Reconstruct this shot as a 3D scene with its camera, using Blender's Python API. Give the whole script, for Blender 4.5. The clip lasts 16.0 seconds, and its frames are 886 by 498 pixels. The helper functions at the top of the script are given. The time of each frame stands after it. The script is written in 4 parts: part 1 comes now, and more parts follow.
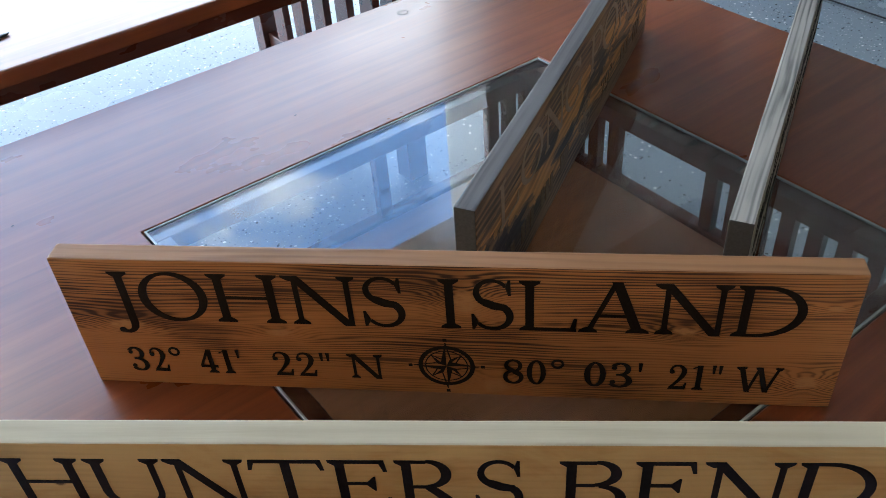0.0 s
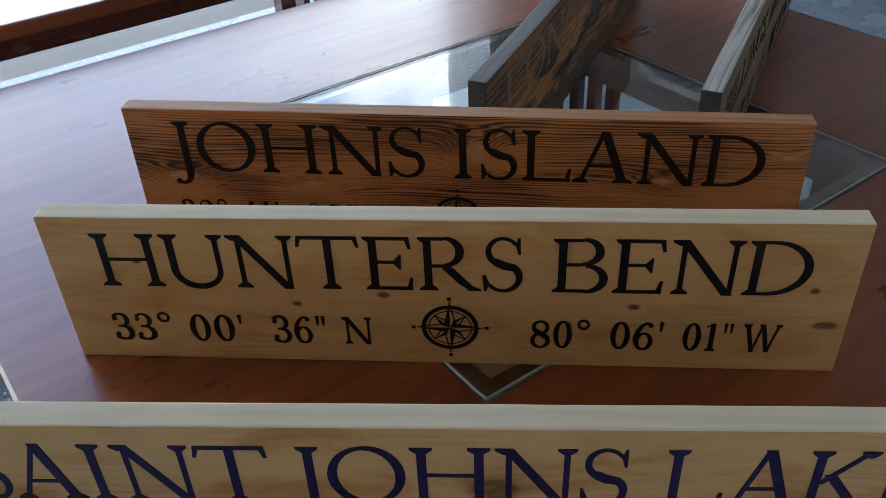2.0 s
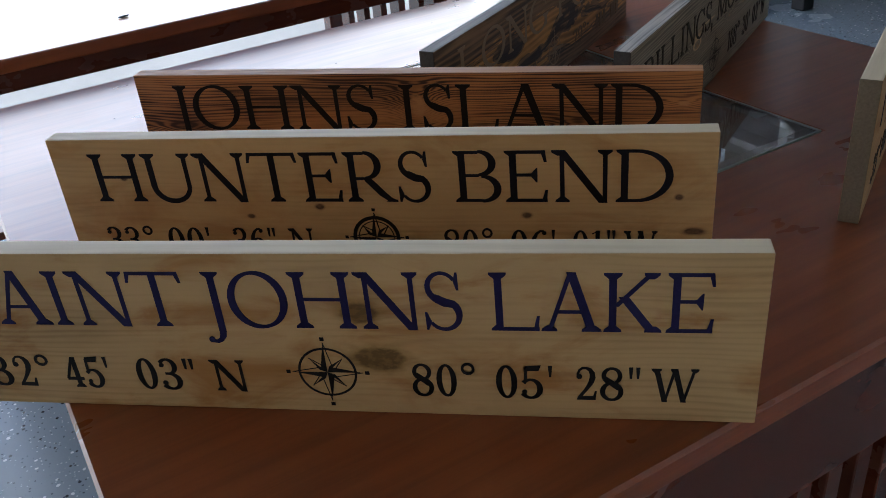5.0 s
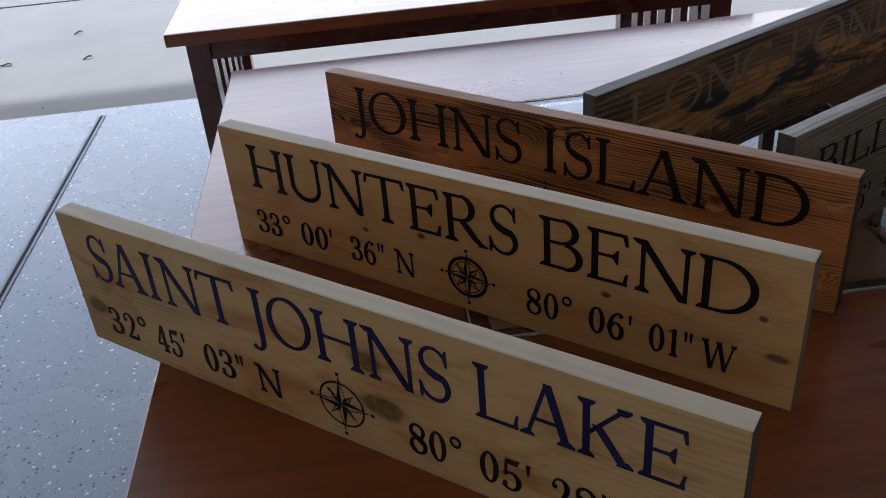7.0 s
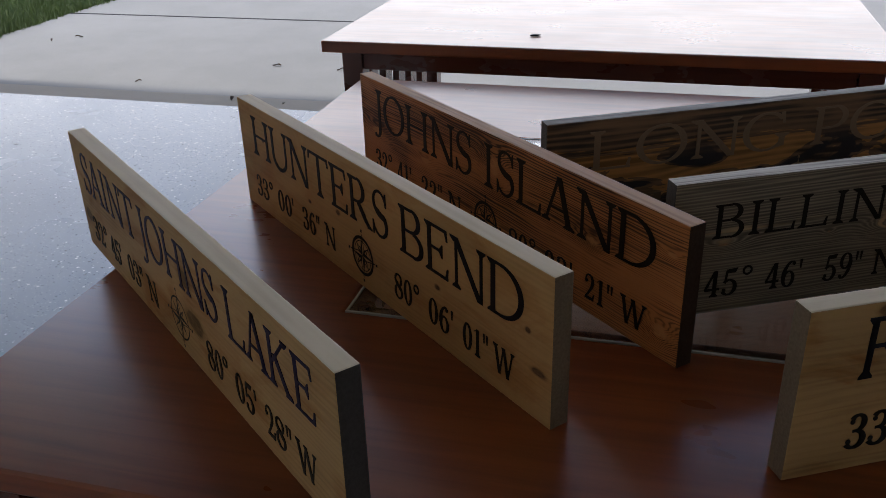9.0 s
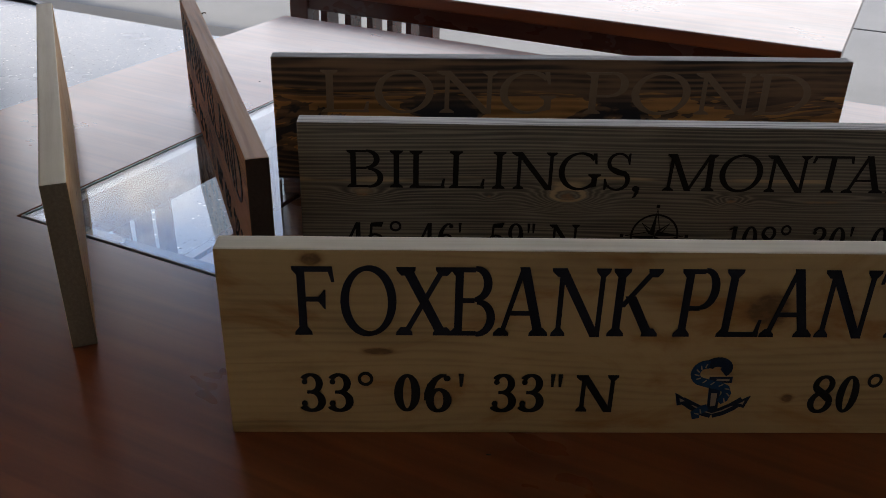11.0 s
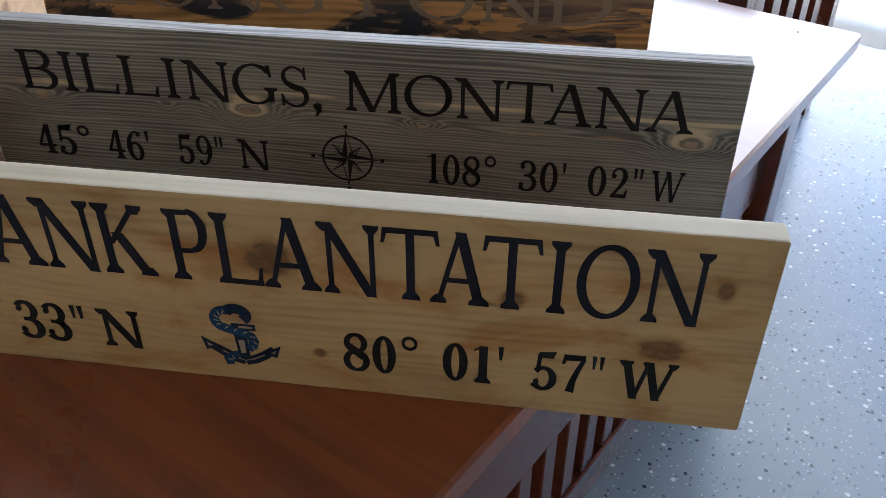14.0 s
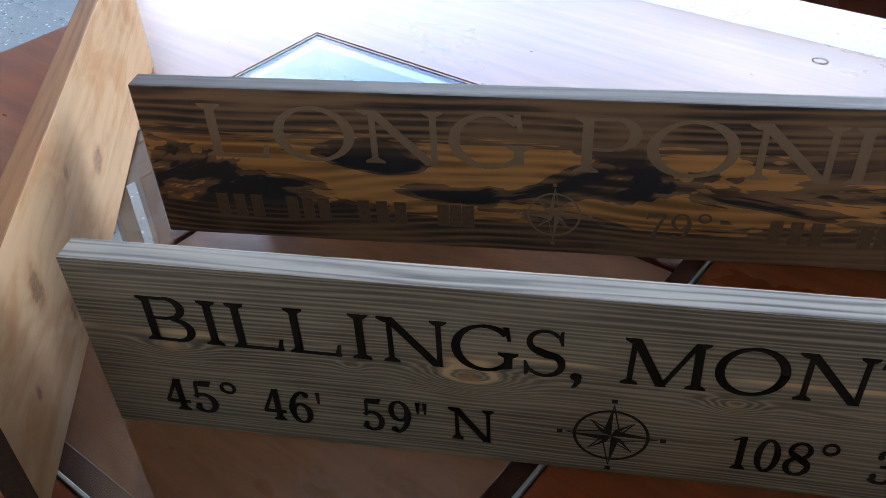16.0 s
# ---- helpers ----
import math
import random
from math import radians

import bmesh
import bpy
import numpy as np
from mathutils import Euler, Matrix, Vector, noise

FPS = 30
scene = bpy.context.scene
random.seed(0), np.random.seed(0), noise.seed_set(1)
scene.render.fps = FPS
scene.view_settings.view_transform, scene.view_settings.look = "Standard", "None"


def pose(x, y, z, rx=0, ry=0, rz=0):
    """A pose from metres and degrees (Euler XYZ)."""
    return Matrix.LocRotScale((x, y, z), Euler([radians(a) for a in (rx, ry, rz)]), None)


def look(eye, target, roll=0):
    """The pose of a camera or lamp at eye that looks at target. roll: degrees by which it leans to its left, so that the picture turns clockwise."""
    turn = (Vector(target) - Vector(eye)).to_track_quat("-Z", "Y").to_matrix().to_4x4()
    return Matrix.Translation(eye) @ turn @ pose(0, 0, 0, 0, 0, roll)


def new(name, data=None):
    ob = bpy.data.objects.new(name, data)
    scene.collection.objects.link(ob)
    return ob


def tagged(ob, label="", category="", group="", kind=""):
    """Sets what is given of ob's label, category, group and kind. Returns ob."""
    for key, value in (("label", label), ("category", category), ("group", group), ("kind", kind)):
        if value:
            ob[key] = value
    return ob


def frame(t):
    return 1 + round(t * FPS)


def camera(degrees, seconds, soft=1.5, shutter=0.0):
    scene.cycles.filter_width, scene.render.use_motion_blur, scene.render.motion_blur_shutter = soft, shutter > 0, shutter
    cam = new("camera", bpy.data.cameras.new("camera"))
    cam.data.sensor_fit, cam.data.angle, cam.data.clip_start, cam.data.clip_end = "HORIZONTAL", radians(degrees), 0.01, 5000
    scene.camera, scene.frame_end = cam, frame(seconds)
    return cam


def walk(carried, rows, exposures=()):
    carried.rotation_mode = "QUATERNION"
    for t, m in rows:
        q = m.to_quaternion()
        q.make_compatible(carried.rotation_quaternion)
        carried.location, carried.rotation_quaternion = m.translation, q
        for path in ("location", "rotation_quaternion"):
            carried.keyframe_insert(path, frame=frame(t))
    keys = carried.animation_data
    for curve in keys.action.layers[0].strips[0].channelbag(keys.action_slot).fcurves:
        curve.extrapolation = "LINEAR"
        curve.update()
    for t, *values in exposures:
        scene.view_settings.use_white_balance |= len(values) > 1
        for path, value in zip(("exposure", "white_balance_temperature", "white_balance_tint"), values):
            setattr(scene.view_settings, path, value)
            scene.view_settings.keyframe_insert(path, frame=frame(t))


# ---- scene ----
cam = camera(53.6, 16.0, soft=0.6)
PATH = [
    (0, (0.056, -0.324, 1.022), (-0.102, 1.214, -0.246), -4.5),
    (0.5, (0.051, -0.353, 1.014), (-0.093, 1.2, -0.239), -4.2),
    (1, (0.048, -0.413, 1.012), (-0.090, 1.146, -0.234), -3.3),
    (1.5, (0.054, -0.481, 0.983), (-0.09, 1.117, -0.21), -2.6),
    (2, (0.051, -0.521, 0.958), (-0.102, 1.093, -0.214), -2.5),
    (2.5, (0.05, -0.577, 0.945), (-0.118, 1.062, -0.189), -2.1),
    (3, (0.049, -0.641, 0.928), (-0.154, 1.015, -0.175), -2.0),
    (3.5, (0.059, -0.675, 0.904), (-0.183, 1.01, -0.146), -1.8),
    (4, (0.098, -0.699, 0.892), (-0.160, 0.999, -0.133), -2.1),
    (4.2, (0.124, -0.701, 0.889), (-0.133, 1.007, -0.123), -2.5),
    (6.3, (0.318, -0.598, 0.947), (-0.393, 0.962, -0.078), -7.2),
    (6.5, (0.332, -0.582, 0.953), (-0.442, 0.942, -0.082), -6.0),
    (7, (0.398, -0.575, 0.953), (-0.614, 0.812, -0.073), -4.9),
    (7.5, (0.533, -0.547, 0.943), (-0.623, 0.75, -0.047), -0.2),
    (8, (0.647, -0.519, 0.928), (-0.653, 0.697, 0.016), 0.5),
    (8.2, (0.674, -0.502, 0.926), (-0.67, 0.674, 0.025), -0.3),
    (10.3, (0.849, -0.092, 0.873), (-0.795, 0.64, 0.0), 0.6),
    (10.5, (0.882, -0.045, 0.869), (-0.768, 0.666, -0.01), 0.9),
    (11, (0.943, 0.044, 0.864), (-0.684, 0.734, -0.072), 1.4),
    (11.5, (0.973, 0.108, 0.852), (-0.633, 0.775, -0.135), 0.9),
    (12, (0.963, 0.193, 0.84), (-0.623, 0.836, -0.194), -0.6),
    (12.5, (0.935, 0.238, 0.85), (-0.613, 0.859, -0.255), -1.1),
    (13, (0.966, 0.311, 0.84), (-0.587, 0.868, -0.29), -0.4),
    (13.5, (1.004, 0.386, 0.834), (-0.565, 0.813, -0.331), -0.4),
    (14, (1.007, 0.436, 0.875), (-0.574, 0.805, -0.294), 0.3),
    (14.5, (0.932, 0.419, 0.901), (-0.653, 0.747, -0.273), 0.2),
    (15, (0.871, 0.371, 0.894), (-0.706, 0.689, -0.294), 0.1),
    (15.5, (0.78, 0.35, 0.894), (-0.777, 0.625, -0.331), -1.4),
    (16, (0.667, 0.358, 0.914), (-0.875, 0.616, -0.333), -3.2),
]
EXPOSURES = [(0.0, 2.78, 6050, 4), (2.5, 2.23, 5750, 5), (3.5, 2.13, 5850, 8), (4.5, 2.08, 5900, 9), (6.5, 1.88, 6000, 11), (7.0, 1.73, 6100, 12), (8.2, 1.45, 6300, 13), (10.3, 1.05, 6650, 13), (11.0, 1.3, 6650, 13), (12.0, 2.2, 6050, 11), (13.0, 2.85, 6000, 9), (13.6, 3.05, 6050, 10), (14.5, 2.75, 5950, 8), (15.0, 3.15, 5950, 8), (15.5, 3.35, 5950, 8), (16.0, 2.95, 5950, 8)]
walk(cam, [(t, look(eye, target, roll)) for t, eye, target, roll in PATH], EXPOSURES)

# ---- world and sun ----
TURN = 40.7  # the tables and the garage stand turned against the first row of signs
CT, ST = math.cos(radians(TURN)), math.sin(radians(TURN))


def uv(u, v, z=0.0):
    """A place in the garage's own directions: u along the door opening, v out of it."""
    return Vector((u * CT - v * ST, u * ST + v * CT, z))


def uvpose(u, v, z=0.0, turn=0.0):
    return pose(*uv(u, v, z), 0, 0, TURN + turn)


SUN_EL = 58.0
SUN_AZ = TURN + 178.0  # degrees from +x, the way towards the sun


def make_world():
    w = bpy.data.worlds.new("sky")
    scene.world = w
    w.use_nodes = True
    nt = w.node_tree
    nt.nodes.clear()
    out = nt.nodes.new("ShaderNodeOutputWorld")
    bg = nt.nodes.new("ShaderNodeBackground")
    sky = nt.nodes.new("ShaderNodeTexSky")
    sky.sky_type = "NISHITA"
    sky.sun_disc = False
    sky.sun_elevation = radians(SUN_EL)
    sky.sun_rotation = radians(90.0 - SUN_AZ)
    sky.dust_density = 0.4
    sky.ozone_density = 2.5
    tc = nt.nodes.new("ShaderNodeTexCoord")
    mp = nt.nodes.new("ShaderNodeMapping")
    mp.inputs["Scale"].default_value = (1.0, 1.0, 2.0)
    no = nt.nodes.new("ShaderNodeTexNoise")
    no.inputs["Scale"].default_value = 3.4
    no.inputs["Detail"].default_value = 7.0
    no.inputs["Roughness"].default_value = 0.62
    ramp = nt.nodes.new("ShaderNodeValToRGB")
    ramp.color_ramp.elements[0].position = 0.47
    ramp.color_ramp.elements[0].color = (0.04, 0.04, 0.04, 1)
    ramp.color_ramp.elements[1].position = 0.66
    mix = nt.nodes.new("ShaderNodeMix")
    mix.data_type = "RGBA"
    cloud = mix.inputs["B"]
    cloud.default_value = (8.5, 8.5, 8.6, 1)
    nt.links.new(tc.outputs["Generated"], mp.inputs["Vector"])
    nt.links.new(mp.outputs["Vector"], no.inputs["Vector"])
    nt.links.new(no.outputs["Fac"], ramp.inputs["Fac"])
    nt.links.new(ramp.outputs["Color"], mix.inputs["Factor"])
    tint = nt.nodes.new("ShaderNodeMix")
    tint.data_type, tint.blend_type = "RGBA", "MULTIPLY"
    tint.inputs["Factor"].default_value = 1.0
    tint.inputs["B"].default_value = (1.0, 1.18, 1.36, 1)
    nt.links.new(sky.outputs["Color"], tint.inputs["A"])
    nt.links.new(tint.outputs["Result"], mix.inputs["A"])
    height = nt.nodes.new("ShaderNodeSeparateXYZ")
    haze = nt.nodes.new("ShaderNodeMapRange")
    haze.interpolation_type = "SMOOTHSTEP"
    haze.inputs["From Min"].default_value = 0.54
    haze.inputs["From Max"].default_value = 0.18
    veil = nt.nodes.new("ShaderNodeMix")
    veil.data_type = "RGBA"
    veil.inputs["B"].default_value = (10.4, 10.3, 10.4, 1)
    nt.links.new(tc.outputs["Generated"], height.inputs["Vector"])
    nt.links.new(height.outputs["Z"], haze.inputs["Value"])
    nt.links.new(haze.outputs["Result"], veil.inputs["Factor"])
    nt.links.new(mix.outputs["Result"], veil.inputs["A"])
    nt.links.new(veil.outputs["Result"], bg.inputs["Color"])
    bg.inputs["Strength"].default_value = 0.1
    nt.links.new(bg.outputs["Background"], out.inputs["Surface"])


make_world()
sun_data = bpy.data.lights.new("sun", "SUN")
sun_data.energy = 1.6
sun_data.angle = radians(3.0)
sun_data.color = (1.0, 0.98, 0.94)
sun = new("sun", sun_data)
_sd = Vector((math.cos(radians(SUN_AZ)) * math.cos(radians(SUN_EL)), math.sin(radians(SUN_AZ)) * math.cos(radians(SUN_EL)), math.sin(radians(SUN_EL))))
sun.matrix_world = look(_sd * 20, (0, 0, 0))


# ---- materials ----
class Mat:
    """A small builder for node materials."""

    def __init__(self, name):
        self.m = bpy.data.materials.new(name)
        self.m.use_nodes = True
        self.nt = self.m.node_tree
        self.b = self.nt.nodes["Principled BSDF"]
        self.tc = self.nt.nodes.new("ShaderNodeTexCoord").outputs["Object"]

    def link(self, a, b):
        self.nt.links.new(a, b)

    def val(self, sock, v):
        if isinstance(v, bpy.types.NodeSocket):
            self.link(v, sock)
        elif isinstance(v, (tuple, list)) and len(v) == 3 and sock.type == "RGBA":
            sock.default_value = (*v, 1)
        else:
            sock.default_value = v

    def math(self, op, a, b=0.0, c=0.0):
        n = self.nt.nodes.new("ShaderNodeMath")
        n.operation = op
        self.val(n.inputs[0], a)
        self.val(n.inputs[1], b)
        self.val(n.inputs[2], c)
        return n.outputs[0]

    def scaled(self, vec, s):
        n = self.nt.nodes.new("ShaderNodeVectorMath")
        n.operation = "MULTIPLY"
        self.val(n.inputs[0], vec)
        n.inputs[1].default_value = s
        return n.outputs[0]

    def sep(self, vec):
        n = self.nt.nodes.new("ShaderNodeSeparateXYZ")
        self.link(vec, n.inputs[0])
        return n.outputs

    def noise(self, vec, scale=1.0, detail=3.0, rough=0.55, dist=0.0):
        n = self.nt.nodes.new("ShaderNodeTexNoise")
        self.link(vec, n.inputs["Vector"])
        n.inputs["Scale"].default_value = scale
        n.inputs["Detail"].default_value = detail
        n.inputs["Roughness"].default_value = rough
        n.inputs["Distortion"].default_value = dist
        return n.outputs["Fac"]

    def voronoi(self, vec, scale):
        n = self.nt.nodes.new("ShaderNodeTexVoronoi")
        self.link(vec, n.inputs["Vector"])
        n.inputs["Scale"].default_value = scale
        return n.outputs["Distance"], n.outputs["Color"]

    def ramp(self, fac, lo, hi, a=0.0, b=1.0):
        n = self.nt.nodes.new("ShaderNodeMapRange")
        n.interpolation_type = "SMOOTHSTEP"
        self.val(n.inputs["Value"], fac)
        n.inputs["From Min"].default_value = lo
        n.inputs["From Max"].default_value = hi
        n.inputs["To Min"].default_value = a
        n.inputs["To Max"].default_value = b
        return n.outputs["Result"]

    def mix(self, fac, a, b):
        n = self.nt.nodes.new("ShaderNodeMix")
        n.data_type = "RGBA"
        self.val(n.inputs["Factor"], fac)
        self.val(n.inputs["A"], a)
        self.val(n.inputs["B"], b)
        return n.outputs["Result"]

    def bump(self, height, strength=0.3, dist=0.001):
        n = self.nt.nodes.new("ShaderNodeBump")
        n.inputs["Strength"].default_value = strength
        n.inputs["Distance"].default_value = dist
        self.link(height, n.inputs["Height"])
        self.link(n.outputs["Normal"], self.b.inputs["Normal"])

    def set(self, **kw):
        for k, v in kw.items():
            self.val(self.b.inputs[k.replace("_", " ")], v)
        return self.m


def plank_wood(name, light, dark, knots=(), rings=230.0, contrast=0.6, knot_color=(0.1, 0.05, 0.02), streak=None, rough=0.55, blotch=None, sharp=1.6, seed=0.0, stain=0.35, core=0.75, amber=0.0, broken=(5.0, 8.0, 24.0), keep=0.25, wander=0.035, halo=0.0):
    """Flat-sawn softwood: growth rings that bend round the knots, fine grain, blotchy stain."""
    k = Mat(name)
    p = k.nt.nodes.new("ShaderNodeVectorMath")
    p.operation = "ADD"
    k.link(k.tc, p.inputs[0])
    p.inputs[1].default_value = (seed, seed * 0.7, 0)
    x, y, z = k.sep(k.tc)
    warp = k.noise(k.scaled(p.outputs[0], (3.0, 6.0, 9.0)), 1.0, 2.0)
    f = k.math("ADD", z, k.math("MULTIPLY", warp, wander))
    f = k.math("ADD", f, k.math("MULTIPLY", y, 0.45))
    jit = k.noise(k.scaled(p.outputs[0], (1.3, 60.0, 110.0)), 1.0, 2.0, 0.6)
    f = k.math("ADD", f, k.math("MULTIPLY", jit, 0.011))
    wmax = None
    for kx, kz, rx, rz, amp in knots:
        dx = k.math("MULTIPLY", k.math("SUBTRACT", x, kx), 1.0 / rx)
        dz = k.math("MULTIPLY", k.math("SUBTRACT", z, kz), 1.0 / rz)
        d2 = k.math("ADD", k.math("MULTIPLY", dx, dx), k.math("MULTIPLY", dz, dz))
        w = k.math("POWER", 2.718, k.math("MULTIPLY", d2, -1.0))
        f = k.math("ADD", f, k.math("MULTIPLY", w, amp))
        wmax = w if wmax is None else k.math("MAXIMUM", wmax, w)
    fine = k.noise(k.scaled(p.outputs[0], (14.0, 300.0, 420.0)), 1.0, 3.0, 0.6)
    ring = k.math("ADD", k.math("MULTIPLY", k.math("SINE", k.math("MULTIPLY", f, rings * 6.283)), 0.5), 0.5)
    ring = k.math("POWER", ring, sharp)
    ring = k.math("MULTIPLY", ring, k.ramp(k.noise(k.scaled(p.outputs[0], broken), 1.0, 2.0), 0.32, 0.64, keep, 1.0))
    g = k.math("ADD", k.math("MULTIPLY", ring, contrast), k.math("MULTIPLY", k.math("SUBTRACT", fine, 0.5), 0.55 * contrast + 0.12))
    blot = k.noise(k.scaled(p.outputs[0], (6.0, 7.0, 20.0)), 1.0, 4.0, 0.5, 0.5)
    g = k.math("ADD", g, k.math("MULTIPLY", k.math("SUBTRACT", blot, 0.5), stain * 2))
    col = k.mix(k.ramp(g, -0.1, 0.95), light, dark)
    if amber:
        am = k.noise(k.scaled(p.outputs[0], (9.0, 5.0, 22.0)), 1.0, 5.0, 0.6, 0.8)
        rich = k.nt.nodes.new("ShaderNodeMix")
        rich.data_type, rich.blend_type = "RGBA", "MULTIPLY"
        k.link(k.math("MULTIPLY", k.ramp(am, 0.46, 0.68), amber), rich.inputs["Factor"])
        k.link(col, rich.inputs["A"])
        rich.inputs["B"].default_value = (0.72, 0.5, 0.28, 1)
        col = rich.outputs["Result"]
    if streak:
        f0, width, sc = streak
        m = k.ramp(k.math("ABSOLUTE", k.math("SUBTRACT", f, f0)), width, width * 0.3)
        m = k.math("MULTIPLY", m, k.ramp(k.noise(k.scaled(p.outputs[0], (9.0, 1.0, 50.0)), 1.0, 2.0), 0.42, 0.58))
        col = k.mix(m, col, sc)
    if blotch:
        bc, bd, lo, hi = blotch
        n = k.noise(k.scaled(p.outputs[0], (5.5, 3.0, 19.0)), 1.0, 4.0, 0.55, 1.0)
        zs = k.ramp(z, 0.012, 0.045)
        up = k.ramp(z, 0.122, 0.078)
        m = k.math("MULTIPLY", k.ramp(n, lo, hi), k.math("MULTIPLY", up, zs))
        rag = k.noise(k.scaled(p.outputs[0], (16.0, 30.0, 260.0)), 1.0, 3.0)
        m = k.ramp(k.math("ADD", m, k.math("MULTIPLY", k.math("SUBTRACT", rag, 0.5), 1.5)), 0.42, 0.6)
        dn = k.math("MULTIPLY", k.ramp(n, 0.5, 0.475), k.math("MULTIPLY", zs, k.ramp(z, 0.108, 0.08)))
        col = k.mix(dn, col, bd)
        inner = k.mix(k.ramp(k.math("ADD", k.math("MULTIPLY", ring, 0.5), k.math("MULTIPLY", blot, 0.7)), 0.35, 0.95), bc, tuple(c * 0.38 for c in bc))
        col = k.mix(m, col, inner)
    if wmax is not None:
        kn = k.math("ADD", wmax, k.math("MULTIPLY", k.math("SUBTRACT", k.noise(k.scaled(p.outputs[0], (90.0, 90.0, 160.0)), 1.0, 3.0), 0.5), 0.45))
        kc = k.math("MULTIPLY", k.ramp(kn, core, core + 0.25), k.ramp(k.noise(k.scaled(p.outputs[0], (160.0, 160.0, 300.0)), 1.0, 2.0), 0.35, 0.6, 0.7, 1.0))
        col = k.mix(k.math("MULTIPLY", k.ramp(kn, core - 0.3, core + 0.1), halo), col, tuple(min(c * 1.9, 0.8) for c in knot_color))
        col = k.mix(kc, col, knot_color)
    k.bump(k.math("ADD", k.math("MULTIPLY", ring, 0.5), fine), 0.25, 0.0006)
    return k.set(Base_Color=col, Roughness=k.ramp(fine, 0.2, 0.8, rough - 0.08, rough + 0.1), Specular_IOR_Level=0.35)


def table_wood(name, a=(0.31, 0.08, 0.022), b=(0.17, 0.041, 0.014), rough=0.3):
    k = Mat(name)
    x, y, z = k.sep(k.tc)
    grain = k.noise(k.scaled(k.tc, (3.0, 60.0, 60.0)), 1.0, 4.0, 0.6, 0.4)
    big = k.noise(k.tc, 5.0, 3.0)
    g = k.math("ADD", k.math("MULTIPLY", grain, 0.6), k.math("MULTIPLY", big, 0.4))
    col = k.mix(k.ramp(g, 0.3, 0.7), a, b)
    orange = k.noise(k.tc, 240.0, 2.0)
    k.bump(k.math("ADD", orange, k.math("MULTIPLY", grain, 0.5)), 0.06, 0.0005)
    r = k.ramp(k.noise(k.scaled(k.tc, (5.0, 9.0, 9.0)), 1.0, 4.0, 0.6), 0.3, 0.7, rough - 0.03, rough + 0.04)
    return k.set(Base_Color=col, Roughness=r, Specular_IOR_Level=0.5, Coat_Weight=0.55, Coat_Roughness=0.17)


def plain(name, color, rough=0.5, metal=0.0, vary=0.12, scale=30.0, bump=0.05, spec=0.5):
    k = Mat(name)
    n = k.noise(k.tc, scale, 4.0, 0.6)
    c2 = tuple(c * (1 - vary * 2) for c in color)
    k.bump(n, bump, 0.001)
    return k.set(Base_Color=k.mix(n, color, c2), Roughness=k.ramp(n, 0.2, 0.8, max(rough - 0.08, 0.02), rough + 0.08), Metallic=metal, Specular_IOR_Level=spec)


def epoxy_floor():
    k = Mat("flaked_epoxy_floor")
    n = k.noise(k.tc, 1.6, 4.0)
    col = k.mix(n, (0.31, 0.36, 0.39), (0.25, 0.295, 0.325))
    for sc, thr, c, off in ((52.0, 0.155, (0.80, 0.82, 0.82), 0.0), (64.0, 0.17, (0.02, 0.022, 0.025), 3.1), (36.0, 0.12, (0.84, 0.84, 0.82), 7.7), (120.0, 0.2, (0.08, 0.09, 0.11), 5.0), (150.0, 0.2, (0.62, 0.66, 0.68), 9.0)):
        p = k.nt.nodes.new("ShaderNodeVectorMath")
        p.operation = "ADD"
        k.link(k.tc, p.inputs[0])
        p.inputs[1].default_value = (off, off * 0.37, 0)
        d, c3 = k.voronoi(p.outputs[0], sc)
        pick = k.ramp(k.sep(c3)[0], 0.52, 0.54)
        jag = k.math("ADD", d, k.math("MULTIPLY", k.noise(p.outputs[0], sc * 3.0, 1.0), 0.16))
        m = k.math("MULTIPLY", k.ramp(jag, thr + 0.10, thr + 0.06), pick)
        col = k.mix(m, col, c)
    k.bump(k.noise(k.tc, 60.0, 3.0), 0.08, 0.002)
    return k.set(Base_Color=col, Roughness=k.ramp(n, 0.3, 0.7, 0.2, 0.3), Specular_IOR_Level=0.5)


def concrete(name, a, b):
    k = Mat(name)
    n = k.noise(k.tc, 1.3, 6.0, 0.65)
    f = k.noise(k.tc, 180.0, 4.0, 0.7)
    spots = k.ramp(k.noise(k.tc, 9.0, 3.0), 0.68, 0.74, 0.0, 0.25)
    col = k.mix(k.ramp(k.math("ADD", k.math("MULTIPLY", n, 0.7), k.math("MULTIPLY", f, 0.3)), 0.3, 0.7), a, b)
    col = k.mix(spots, col, (0.2, 0.19, 0.17))
    k.bump(f, 0.3, 0.002)
    return k.set(Base_Color=col, Roughness=0.85)


M_TABLE = table_wood("mahogany_stained_wood")
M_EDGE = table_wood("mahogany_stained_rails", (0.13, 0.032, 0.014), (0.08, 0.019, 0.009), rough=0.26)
# same mahogany, lightened: skylight on the shelves is put into the colour
M_SHELF = table_wood("mahogany_shelf_skylit", (0.46, 0.2, 0.09), (0.34, 0.14, 0.06))
M_FLOOR = epoxy_floor()
M_SLAB = concrete("bare_concrete", (0.33, 0.285, 0.22), (0.27, 0.235, 0.18))
M_DRIVE = concrete("driveway_concrete", (0.235, 0.228, 0.21), (0.185, 0.18, 0.165))
# walls kept very pale to bounce light onto the sign fronts
M_WALL = plain("painted_drywall", (0.86, 0.85, 0.83), 0.8, vary=0.03, scale=4.0)
# unseen ceiling, greyed so that less light bounces onto the tabletops
M_CEIL = plain("toned_down_ceiling", (0.5, 0.49, 0.47), 0.85, vary=0.05, scale=3.0)
